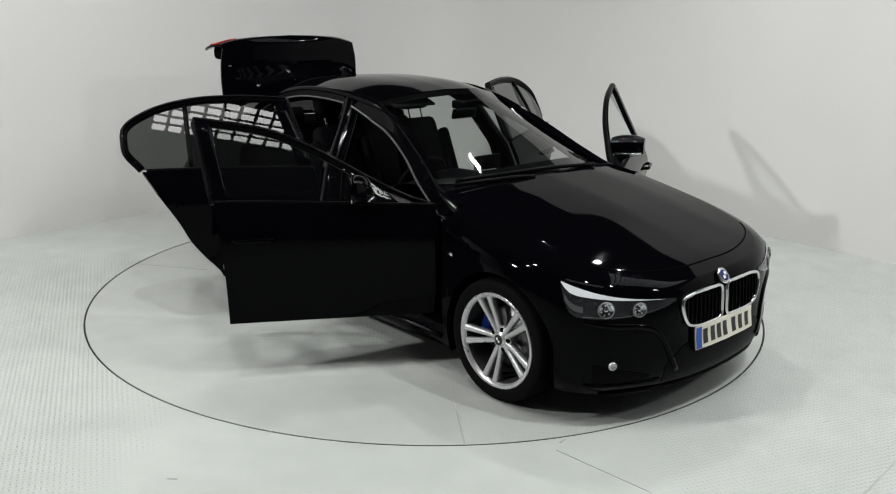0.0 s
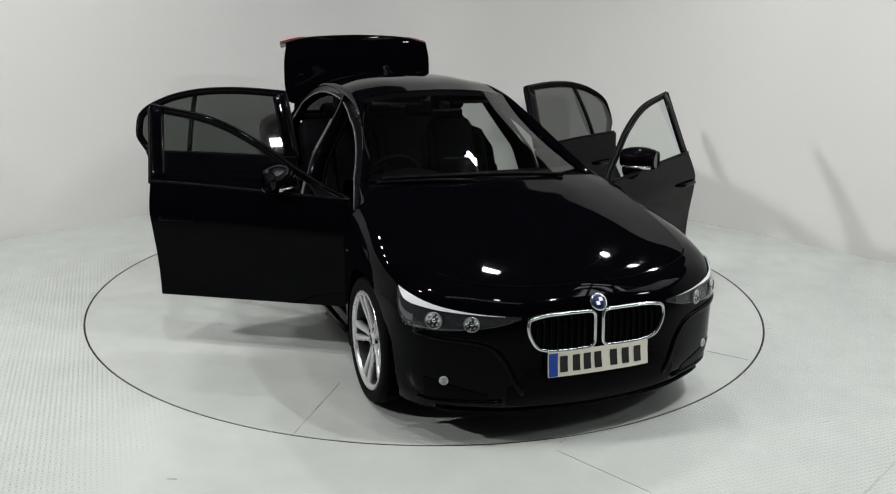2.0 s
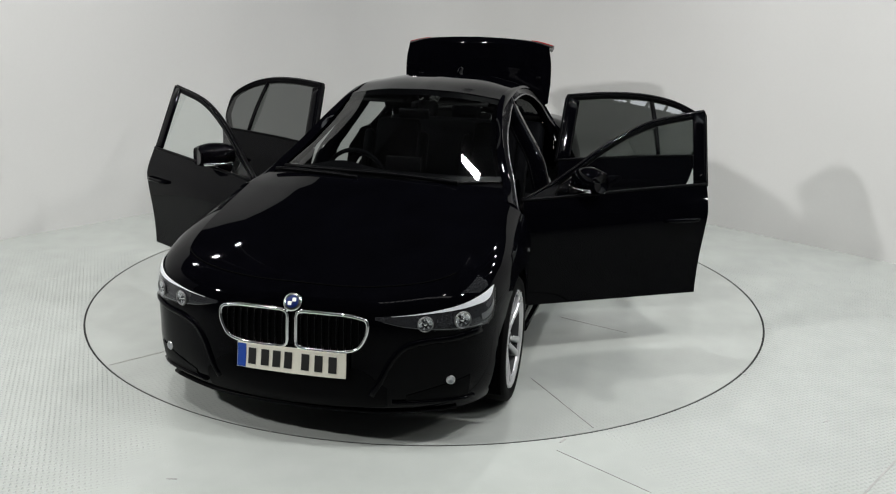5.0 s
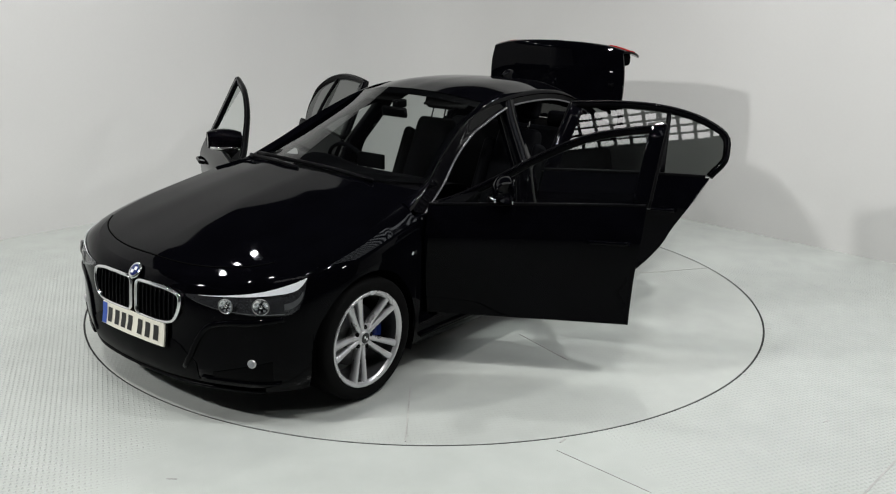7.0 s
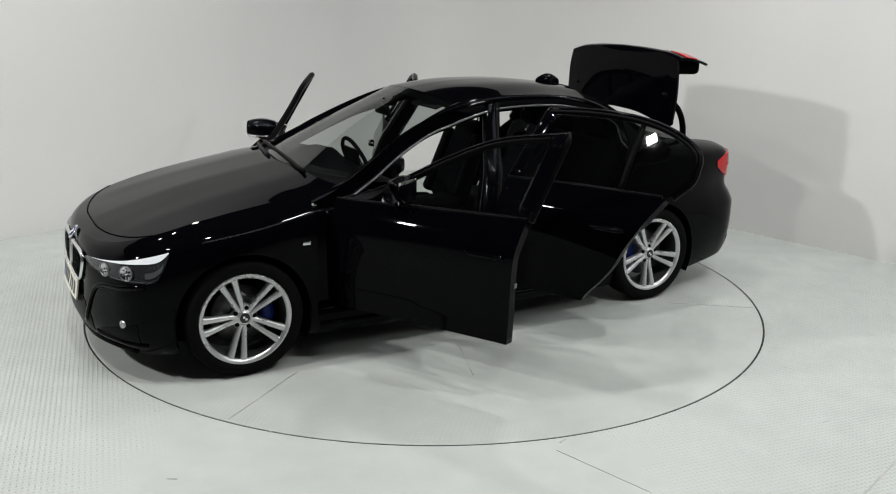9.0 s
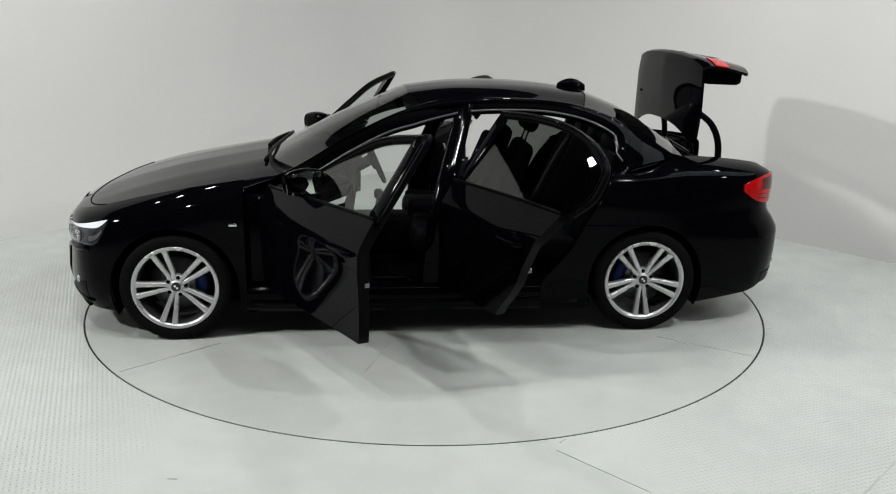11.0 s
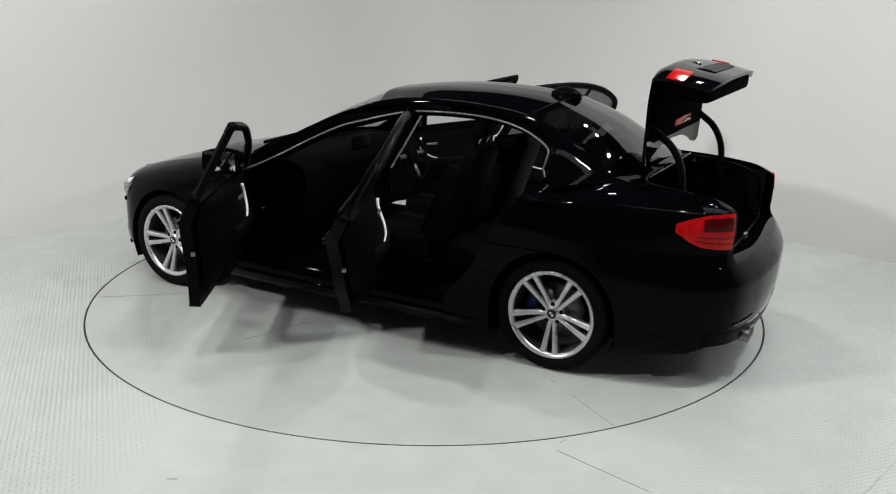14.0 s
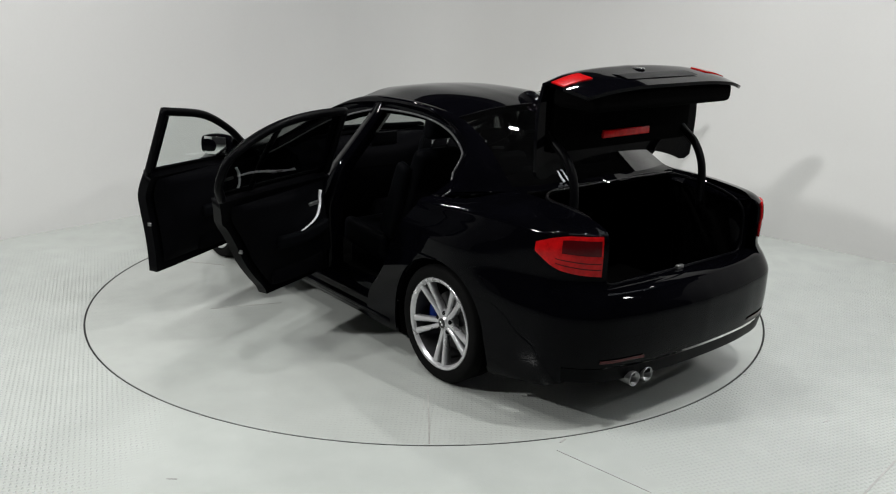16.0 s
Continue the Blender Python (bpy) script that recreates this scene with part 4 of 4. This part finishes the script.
        fc += [tuple(range(18)), tuple(range(len(v) - 1, len(v) - 19, -1))]
        link("wing_mirror", *f((v, fc)), PAINT, d, "glossy black wing mirror")
        link("mirror_stalk", *f(tube([(.66, .74, .925), (.63, .77, .935), (.60, .80, .95)], .030, .018, up=(1, 0, 0))), TRIM, d)
        link("mirror_glass", *f(rbox(.004, .170, .112, pose(.523, .812, 1.004), bevel=.001)), MIRROR, d)
        link("indicator_strip", *f(tube([(.652, .735, .958), (.650, .82, .960), (.612, .905, .964)], .008, .010)), CHROME, d, "slim clear indicator strip")
    # handle outside
    hxp = -.88 if rear else .02
    h = [S(ux(hxp + dx), .775, .030 if abs(dx) < .09 else .004) for dx in np.linspace(.11, -.11, 9)]
    link("door_handle", *f(tube(h, .013, .011, up=(0, 1, 0))), PAINT, d)
    # inside: card, armrest, bright curved trim, pull
    def card(x, z, off=0.0):
        """Inner face of the door, bulging inwards round the armrest."""
        j = min(1, max(0, (x0(z) - .05 - x) / (x0(z) - x1(z) - .10)))
        k = min(1, max(0, (z - .37) / .53))
        q = S(ux(x), z)
        return np.array([q[0], q[1] - .078 - .150 * math.sin(math.pi * j) ** .5 * math.sin(math.pi * k) ** .5 * (.35 + .65 * min(1, k / .5)) - off, z])

    xa, xb = (x0(.6) - .05, x1(.72) + .10) if rear else (x0(.6) - .06, x1(.6) + .06)
    rows = [[tuple(card(x0(z) - .05 + (x1(z) - x0(z) + .10) * j, z)) for j in np.linspace(0, 1, 24)] for z in np.linspace(.37, .90, 20)]
    link("door_card", *f(sheet(rows)), DASH, d, "black moulded door card")
    mx = (xa + xb) / 2
    arm = [card(x, .655 + .02 * (x - mx), .004) for x in np.linspace(mx + .22, mx - .24, 14)]
    link("armrest", *f(tube([tuple(q) for q in arm], .035, .022, up=(0, 1, 0), n=12, square=True)), LEATHER, d)
    keys = [(-.325, .86), (-.339, .825), (-.365, .785), (-.447, .733), (-.537, .707), (-.631, .686)] if rear else [(.590, .858), (.606, .815), (.595, .765), (.53, .712), (.44, .682), (.359, .665)]
    arc = chord([tuple(card(x, z, .012)) for x, z in keys])
    link("trim_strip", *f(tube([arc(t) for t in np.linspace(0, 1, 22)], .008, .011, up=(0, 1, 0), taper=lambda t: 1 - .55 * t)), BROW, d, "bright silver curved trim strip")
    ix = keys[0][0] - .10
    link("inner_handle", *f(rbox(.10, .014, .022, Matrix.Translation(tuple(card(ix, .80, .006))), bevel=.006)), STEEL, d)
    link("latch", *f(rbox(.010, .025, .022, pose(x1(.62) + (.004 if rear else -.001), .835, .62), bevel=.003)), STEEL, d)
    pk = [card(x, .43, .008) for x in np.linspace(mx + .24, mx - .20, 10)]
    link("pocket", *f(tube([tuple(q) for q in pk], .045, .020, up=(0, 1, 0), n=12, square=True)), DASH, d)
    q = card(keys[0][0] + .16, .50, .002)
    sp = moved(lathe([(.001, .004), (.05, .004), (.062, .006), (.066, 0)], 28, "y"), Matrix.Translation(tuple(q)) @ Matrix.Rotation(math.pi, 4, "Z"))
    link("speaker_grille", *f(sp), TRIM, d)


# ---- boot lid, swung up ----
def boot_lid():
    m = Matrix.Translation((-1.735, -.018, 1.125)) @ Matrix.Rotation(math.radians(87.6), 4, "Y")
    front = chord([(-.085, 0, 0), (-.072, .25, -.003), (-.025, .46, -.010), (.005, .55, -.016), (-.02, .605, -.022)])
    lip = chord([(-.522, 0, -.008), (-.518, .25, -.009), (-.500, .47, -.013), (-.470, .590, -.020)])
    mid = chord([(-.085, 0, 0), (-.25, 0, .006), (-.42, 0, .012), (-.49, 0, .012), (-.522, 0, -.008)])
    side = chord([(-.02, .605, -.022), (-.20, .618, -.022), (-.36, .612, -.018), (-.470, .590, -.020)])
    top = both(coons(front, lip, mid, side, 16, 14))
    lid = link("boot_lid", *top, PAINT, car, "open black boot lid raised upright", thick=.018, out=(-.25, 0, -2))
    lid.matrix_basis = m
    low = chord([(-.490, 0, -.355), (-.487, .3, -.355), (-.470, .48, -.345), (-.445, .585, -.32)])
    fm = chord([(-.522, 0, -.008), (-.540, 0, -.03), (-.535, 0, -.07), (-.522, 0, -.15), (-.512, 0, -.23), (-.490, 0, -.355)])
    fs = chord([(-.470, .590, -.020), (-.482, .602, -.06), (-.478, .612, -.14), (-.468, .61, -.21), (-.445, .585, -.32)])
    face = coons(lip, low, fm, fs, 14, 14)
    link("rear_face", *both(face), PAINT, lid, thick=.018, out=(0, 0, -.15))
    for sg in (1, -1):
        rows = []
        for t in np.linspace(.26, .54, 7):
            r = []
            for s in np.linspace(.70, .995, 8):
                i, j = t * 14, s * 14
                i0, j0 = int(i), min(13, int(j))
                q = lambda a, b: np.array(face[0][a * 15 + b])
                a, b = i - i0, j - j0
                p = q(i0, j0) * (1 - a) * (1 - b) + q(i0 + 1, j0) * a * (1 - b) + q(i0, j0 + 1) * (1 - a) * b + q(i0 + 1, j0 + 1) * a * b
                r.append(tuple((p + np.array([-.006, .004, 0])) * np.array([1, sg, 1])))
            rows.append(r)
        link("lid_lamp", *sheet(rows), RED, lid, "red inner section of the tail lamp", thick=.008, out=(0, 0, -.15))
        g = chord([(-1.96, sg * .50, .90), (-1.96, sg * .50, 1.02), (-1.945, sg * .50, 1.14), (-1.89, sg * .50, 1.24), (-1.80, sg * .50, 1.31), (-1.755, sg * .50, 1.36)])
        link("hinge_arm", *moved(tube([g(t) for t in np.linspace(0, 1, 20)], .018, .022, up=(0, 1, 0), square=True), m.inverted()), TRIM, lid, "black gooseneck hinge arm")
    # liner inside
    link("lid_liner", *join(rbox(.30, 1.06, .03, pose(-.28, 0, -.045), bevel=.012), rbox(.10, 1.04, .26, pose(-.415, 0, -.19), bevel=.03, taper=(1, 1.08))), LINER, lid, "black felt liner")
    link("warning_triangle_box", *rbox(.042, .36, .02, pose(-.20, 0, -.064), bevel=.006), RED, lid, "red warning strip inside the lid")
    link("lid_badge", *moved(lathe([(.001, .005), (.030, .005), (.035, 0)], 24, "x"), Matrix.Translation((-.530, 0, -.10)) @ Matrix.Rotation(math.pi, 4, "Z")), CHROME, lid)
    link("plate_recess", *sheet([[(-.519 + .010 * k - .006 * math.sin(math.pi * k), y, -.15 - .12 * k) for y in np.linspace(-.27, .27, 7)] for k in np.linspace(0, 1, 5)]), TRIM, lid, "black number plate recess")


def boot_well():
    w = .56
    v = [(-1.30, -w, .42), (-2.17, -w, .42), (-2.17, w, .42), (-1.30, w, .42), (-1.30, -w, 1.0), (-2.10, -w, .97), (-2.10, w, .97), (-1.30, w, 1.0), (-2.19, -w, .66), (-2.19, w, .66)]
    f = [(0, 1, 2, 3), (0, 4, 5, 8, 1), (3, 2, 9, 6, 7), (0, 3, 7, 4), (1, 8, 9, 2)]
    link("boot_liner", v, f, LINER, car, "black carpeted open boot", smooth=False)
    for sg in (1, -1):
        link("boot_jamb", *coons(line((-2.235, sg * .575, .975), (-2.21, sg * .60, .672)), line((-2.10, sg * .54, .98), (-2.17, sg * .55, .665)), line((-2.235, sg * .575, .975), (-2.10, sg * .54, .98)), line((-2.21, sg * .60, .672), (-2.17, sg * .55, .665)), 3, 6), PAINT, car)
        link("boot_gutter", *coons(line((-1.68, sg * .615, 1.045), (-2.235, sg * .575, .975)), line((-1.72, sg * .53, 1.0), (-2.16, sg * .53, .955)), line((-1.68, sg * .615, 1.045), (-1.72, sg * .53, 1.0)), line((-2.235, sg * .575, .975), (-2.16, sg * .53, .955)), 3, 8), PAINT, car)
    c = chord([(-1.765, 0, 1.05), (-1.75, .42, 1.045), (-1.78, .52, 1.03), (-2.10, .54, .985), (-2.195, .548, .93), (-2.215, .548, .74), (-2.220, .525, .695), (-2.222, .46, .684), (-2.225, .2, .684), (-2.225, 0, .684)])
    pts = [tuple(c(t)) for t in np.linspace(0, 1, 40)]
    link("boot_seal", *tube(pts + [(p[0], -p[1], p[2]) for p in pts[-2:0:-1]], .008, .010, closed=True), TRIM, car)
    # grey strip drawn for the glint along the opening's front edge
    link("boot_edge_glint", *tube([(-1.795 + .04 * abs(y), y, 1.062 - .02 * abs(y)) for y in np.linspace(-.48, .48, 13)], .004, .004), SEAL, car)
    link("boot_sill_strip", *tube([(-2.24, y, .684) for y in np.linspace(-.42, .42, 9)], .006, .005), CHROME, car)
    link("boot_latch", *rbox(.02, .05, .03, pose(-2.235, 0, .692), bevel=.004), STEEL, car)


# ---- wheels ----
def wheel(x, y, sg, name):
    turn = math.radians({(True, 1): 68, (True, -1): 64, (False, 1): 126, (False, -1): 100}[(x > 0, sg)])
    tyre = lathe([(.236, -.095), (.262, -.110), (.300, -.112), (.316, -.100), (.3205, -.06), (.3205, .06), (.316, .100), (.302, .112), (.265, .112), (.243, .100), (.236, .09)], 56)
    w = link(name, *tyre, RUBBER, car, "black tyre on a silver five-twin-spoke alloy wheel", out=None)
    w.matrix_basis = pose(x, y, HUBZ + .003, 0, 0, 0 if sg > 0 else 180)
    link("rim", *lathe([(.247, .096), (.251, .104), (.248, .110), (.241, .109), (.229, .103), (.224, .092)], 56), ALLOY, w, "silver alloy rim")
    link("rim_barrel", *lathe([(.224, .092), (.221, .075), (.222, .06), (.215, -.02), (.222, -.09), (.240, -.098)], 56), BARREL, w)
    link("brake_disc", *lathe([(.001, .005), (.07, .010), (.085, .0), (.160, .0), (.162, -.02), (.001, -.02)], 40), STEEL, w)
    a0 = .15 if (x > 0) == (sg < 0) else math.pi - .15
    cal = [[((r) * math.cos(a), yv, r * math.sin(a)) for r, yv in ((.105, .028), (.172, .034), (.178, .0), (.105, .0))] for a in np.linspace(a0 - .42, a0 + .42, 9)]
    link("brake_caliper", *sheet(cal, close_j=True), CALIPER, w, "blue brake caliper")
    hub = lathe([(.001, .083), (.030, .083), (.034, .080), (.040, .074), (.062, .070), (.070, .058), (.072, .03), (.05, .0)], 32)
    link("hub", *hub, ALLOY, w)
    cap = link("centre_cap", *lathe([(.001, .0865), (.019, .0865), (.024, .0850), (.028, .083)], 24), INK, w, "dark roundel centre cap")
    for q in ((.0075, .0075), (-.0075, -.0075)):
        link("cap_quarter", *rbox(.011, .002, .011, pose(q[0] * .8, .0865, q[1] * .8), bevel=0), WHITE, cap, smooth=False)
    spoke = None
    for i in range(5):
        base = turn + i * 2 * math.pi / 5
        for s in (-1, 1):
            if spoke is None or s == 1 and len(spoke) < 2:
                rows = []
                for r, off, hw, yf, dp in ((.035, .008, .013, .074, .03), (.066, .0145, .0130, .076, .034), (.095, .0190, .0135, .079, .034), (.13, .0240, .0140, .085, .034), (.17, .0290, .0150, .093, .034), (.205, .0340, .0165, .099, .038), (.226, .0370, .0190, .1015, .045), (.240, .038, .022, .102, .05)):
                    c = s * off
                    rows.append([(r, yf - dp, c - hw), (r, yf - .006, c - hw), (r, yf, c - hw * .6), (r, yf, c + hw * .6), (r, yf - .006, c + hw), (r, yf - dp, c + hw)])
                o = link("spoke", *sheet(rows, close_j=True), ALLOY, w)
                spoke = (spoke or []) + [o]
            else:
                o = new("spoke", spoke[0 if s == -1 else 1].data)
                o.parent = w
            o.matrix_basis = Matrix.Rotation(-base, 4, "Y")
        b = base + math.pi / 5
        link("wheel_bolt", *moved(lathe([(.001, .0725), (.011, .0735), (.013, .070), (.013, .05)], 12), Matrix.Translation((.053 * math.cos(b), 0, .053 * math.sin(b)))), TRIM, w)
    return w


def wheel_arches():
    for ax in (AXF, AXR):
        for sg in (1, -1):
            rows = []
            for a in np.linspace(-.45, math.pi + .45, 30):
                c, s = math.cos(a), math.sin(a)
                z = max(.16, HUBZ + (ARCH + .004) * s)
                rows.append([(ax + (ARCH + .004) * c, sg * yv, z) for yv in (.885, .80, .56)])
            v, f = sheet(rows)
            link("arch_liner", v, f, LINER, car)
            link("arch_back", *rbox(.74, .02, .58, pose(ax, sg * .55, .42), bevel=0), LINER, car, smooth=False)
    link("underbody", *rbox(3.55, 1.10, .05, pose(.13, 0, .19), bevel=.01), LINER, car)
    link("rear_undertray", *rbox(.60, 1.05, .04, pose(-1.90, 0, .310, 0, 12, 0), bevel=.01), LINER, car)
    link("underbody", *rbox(1.95, 1.44, .05, pose(0, 0, .19), bevel=.01), LINER, car)


# ---- cabin ----
def seat(x, y):
    m = pose(x, y, 0)
    s = link("front_seat", *join(rbox(.50, .40, .15, Matrix.Translation((0, 0, .47)) @ Matrix.Rotation(-.10, 4, "Y"), bevel=.05, seg=3), rbox(.46, .08, .17, Matrix.Translation((0, .21, .48)) @ Matrix.Rotation(-.10, 4, "Y"), bevel=.035, seg=3), rbox(.46, .08, .17, Matrix.Translation((0, -.21, .48)) @ Matrix.Rotation(-.10, 4, "Y"), bevel=.035, seg=3)), LEATHER, car, "black leather sports seat")
    s.matrix_basis = m
    lean = Matrix.Translation((-.24, 0, .52)) @ Matrix.Rotation(-.36, 4, "Y")
    link("backrest", *join(rbox(.13, .40, .62, lean @ pose(-.02, 0, .32), bevel=.05, seg=3, taper=(.8, .86)), rbox(.15, .08, .50, lean @ pose(.02, .205, .28), bevel=.035, seg=3, taper=(.7, .9)), rbox(.15, .08, .50, lean @ pose(.02, -.205, .28), bevel=.035, seg=3, taper=(.7, .9))), LEATHER, s)
    link("headrest", *rbox(.10, .27, .17, lean @ pose(0, 0, .775), bevel=.045, seg=3), LEATHER, s)
    for yy in (.06, -.06):
        link("headrest_post", *tube([tuple(lean @ Vector((-.01, yy, .60))), tuple(lean @ Vector((-.01, yy, .72)))], .006, .006), CHROME, s)
    link("seat_base", *rbox(.44, .42, .16, pose(-.02, 0, .33), bevel=.02), TRIM, s)


def cabin():
    link("cabin_floor", *rbox(2.5, 1.42, .04, pose(-.15, 0, .26), bevel=.01), LINER, car)
    link("centre_console", *join(rbox(1.15, .24, .26, pose(.15, 0, .42), bevel=.04), rbox(.36, .22, .16, pose(-.18, 0, .58), bevel=.04)), DASH, car)
    link("gear_lever", *join(tube([(.22, 0, .55), (.20, 0, .66)], .012, .012), rbox(.06, .05, .07, pose(.20, 0, .68), bevel=.02)), TRIM, car)
    rows = []
    for y in np.linspace(-.72, .72, 25):
        e = (abs(y) / .72)**3 * .05
        hood = .045 * math.exp(-((y + .37) / .17)**2)
        rows.append([(.84 - e, y, .955), (.66, y, .965 + hood * .3), (.50, y, .955 + hood), (.40, y, .93 + hood), (.35, y, .87), (.37, y, .74), (.38, y, .60), (.44, y, .45), (.70, y, .36)])
    link("dashboard", *sheet(rows), DASH, car, "soft black dashboard with an instrument hood", out=(.7, 0, .7))
    link("dash_trim", *tube([(.372, y, .80) for y in np.linspace(-.66, .66, 9)], .012, .018), TRIM, car)
    link("centre_screen", *rbox(.02, .22, .09, pose(.42, 0, .985), bevel=.006), TRIM, car)
    # steering wheel on the car's right
    m = Matrix.Translation((.22, -.37, .86)) @ Matrix.Rotation(math.radians(24), 4, "Y")
    st = link("steering_wheel", *moved(tube([(0, .185 * math.cos(a), .185 * math.sin(a)) for a in np.linspace(0, 2 * math.pi, 37)[:-1]], .014, .014, up=(1, 0, 0), closed=True), m), LEATHER, car, "black leather three-spoke steering wheel")
    link("wheel_boss", *moved(rbox(.05, .15, .13, pose(.01, 0, -.01), bevel=.025, seg=3), m), DASH, st)
    for a in (0, math.pi, -math.pi / 2):
        link("wheel_spoke", *moved(tube([(.005, .06 * math.cos(a), .06 * math.sin(a)), (0, .18 * math.cos(a), .18 * math.sin(a))], .018, .008, up=(1, 0, 0)), m), STEEL, st)
    link("steering_column", *moved(tube([(.02, 0, 0), (.25, 0, -.02)], .04, .04), m), DASH, car)
    for y in (.37, -.37):
        seat(-.24, y)
    # rear bench
    b = link("rear_bench", *rbox(.52, 1.30, .20, Matrix.Translation((-.86, 0, .46)) @ Matrix.Rotation(-.10, 4, "Y"), bevel=.06, seg=3), LEATHER, car, "black leather rear bench")
    link("bench_back", *rbox(.15, 1.28, .62, Matrix.Translation((-1.16, 0, .76)) @ Matrix.Rotation(-.42, 4, "Y"), bevel=.05, seg=3), LEATHER, b)
    for y in (.36, 0, -.36):
        link("headrest", *rbox(.09, .24, .13, Matrix.Translation((-1.30, y, 1.10)) @ Matrix.Rotation(-.3, 4, "Y"), bevel=.04, seg=3), LEATHER, b)
    link("parcel_shelf", *rbox(.44, 1.16, .03, pose(-1.50, 0, 1.03), bevel=.01), LINER, car)
    link("rear_mirror", *rbox(.03, .22, .065, pose(.20, 0, 1.255, 0, 12, 0), bevel=.015), TRIM, car)
    link("mirror_mount", *rbox(.10, .05, .05, pose(.15, 0, 1.30), bevel=.012), TRIM, car)
    for y in (.30, -.30):
        link("sun_visor", *rbox(.14, .36, .016, pose(-.02, y, 1.322, 0, 18, 0), bevel=.006), HEADLINER, car)


body_front()
er_curve = body_rear()
body_sides()
body_nose()
tail_lamps(er_curve)
for side in ("left", "right"):
    for rear in (False, True):
        door(side, rear)
boot_lid()
boot_well()
wheel_arches()
for x in (AXF, AXR):
    for sg in (1, -1):
        wheel(x, sg * .782, sg, "wheel")
cabin()


def raise_roof():
    """The glasshouse stands a little taller than its drawn curves."""
    for ob in car.children_recursive:
        top = ob
        while top.parent and top.parent != car:
            top = top.parent
        if top.name.startswith(("boot_lid", "wheel")) or ob.type != "MESH":
            continue
        for v in ob.data.vertices:
            if v.co.z > 0.97:
                if not top.name.startswith(("front_door", "rear_door")):
                    v.co.y *= 1 - 0.085 * min(1.0, (v.co.z - 0.97) / 0.30)
                v.co.z = 0.97 + (v.co.z - 0.97) * 1.052


raise_roof()


def motions():
    rows_table, rows_car = [], []
    for t, a in TURN:
        c, s = math.cos(radians(a)), math.sin(radians(a))
        rows_table.append((t, pose(0, 0, 0, 0, 0, a)))
        rows_car.append((t, pose(c * PIVOT[0] - s * PIVOT[1], s * PIVOT[0] + c * PIVOT[1], 0, 0, 0, a)))
    walk(turntable, rows_table)
    walk(car, rows_car)


motions()
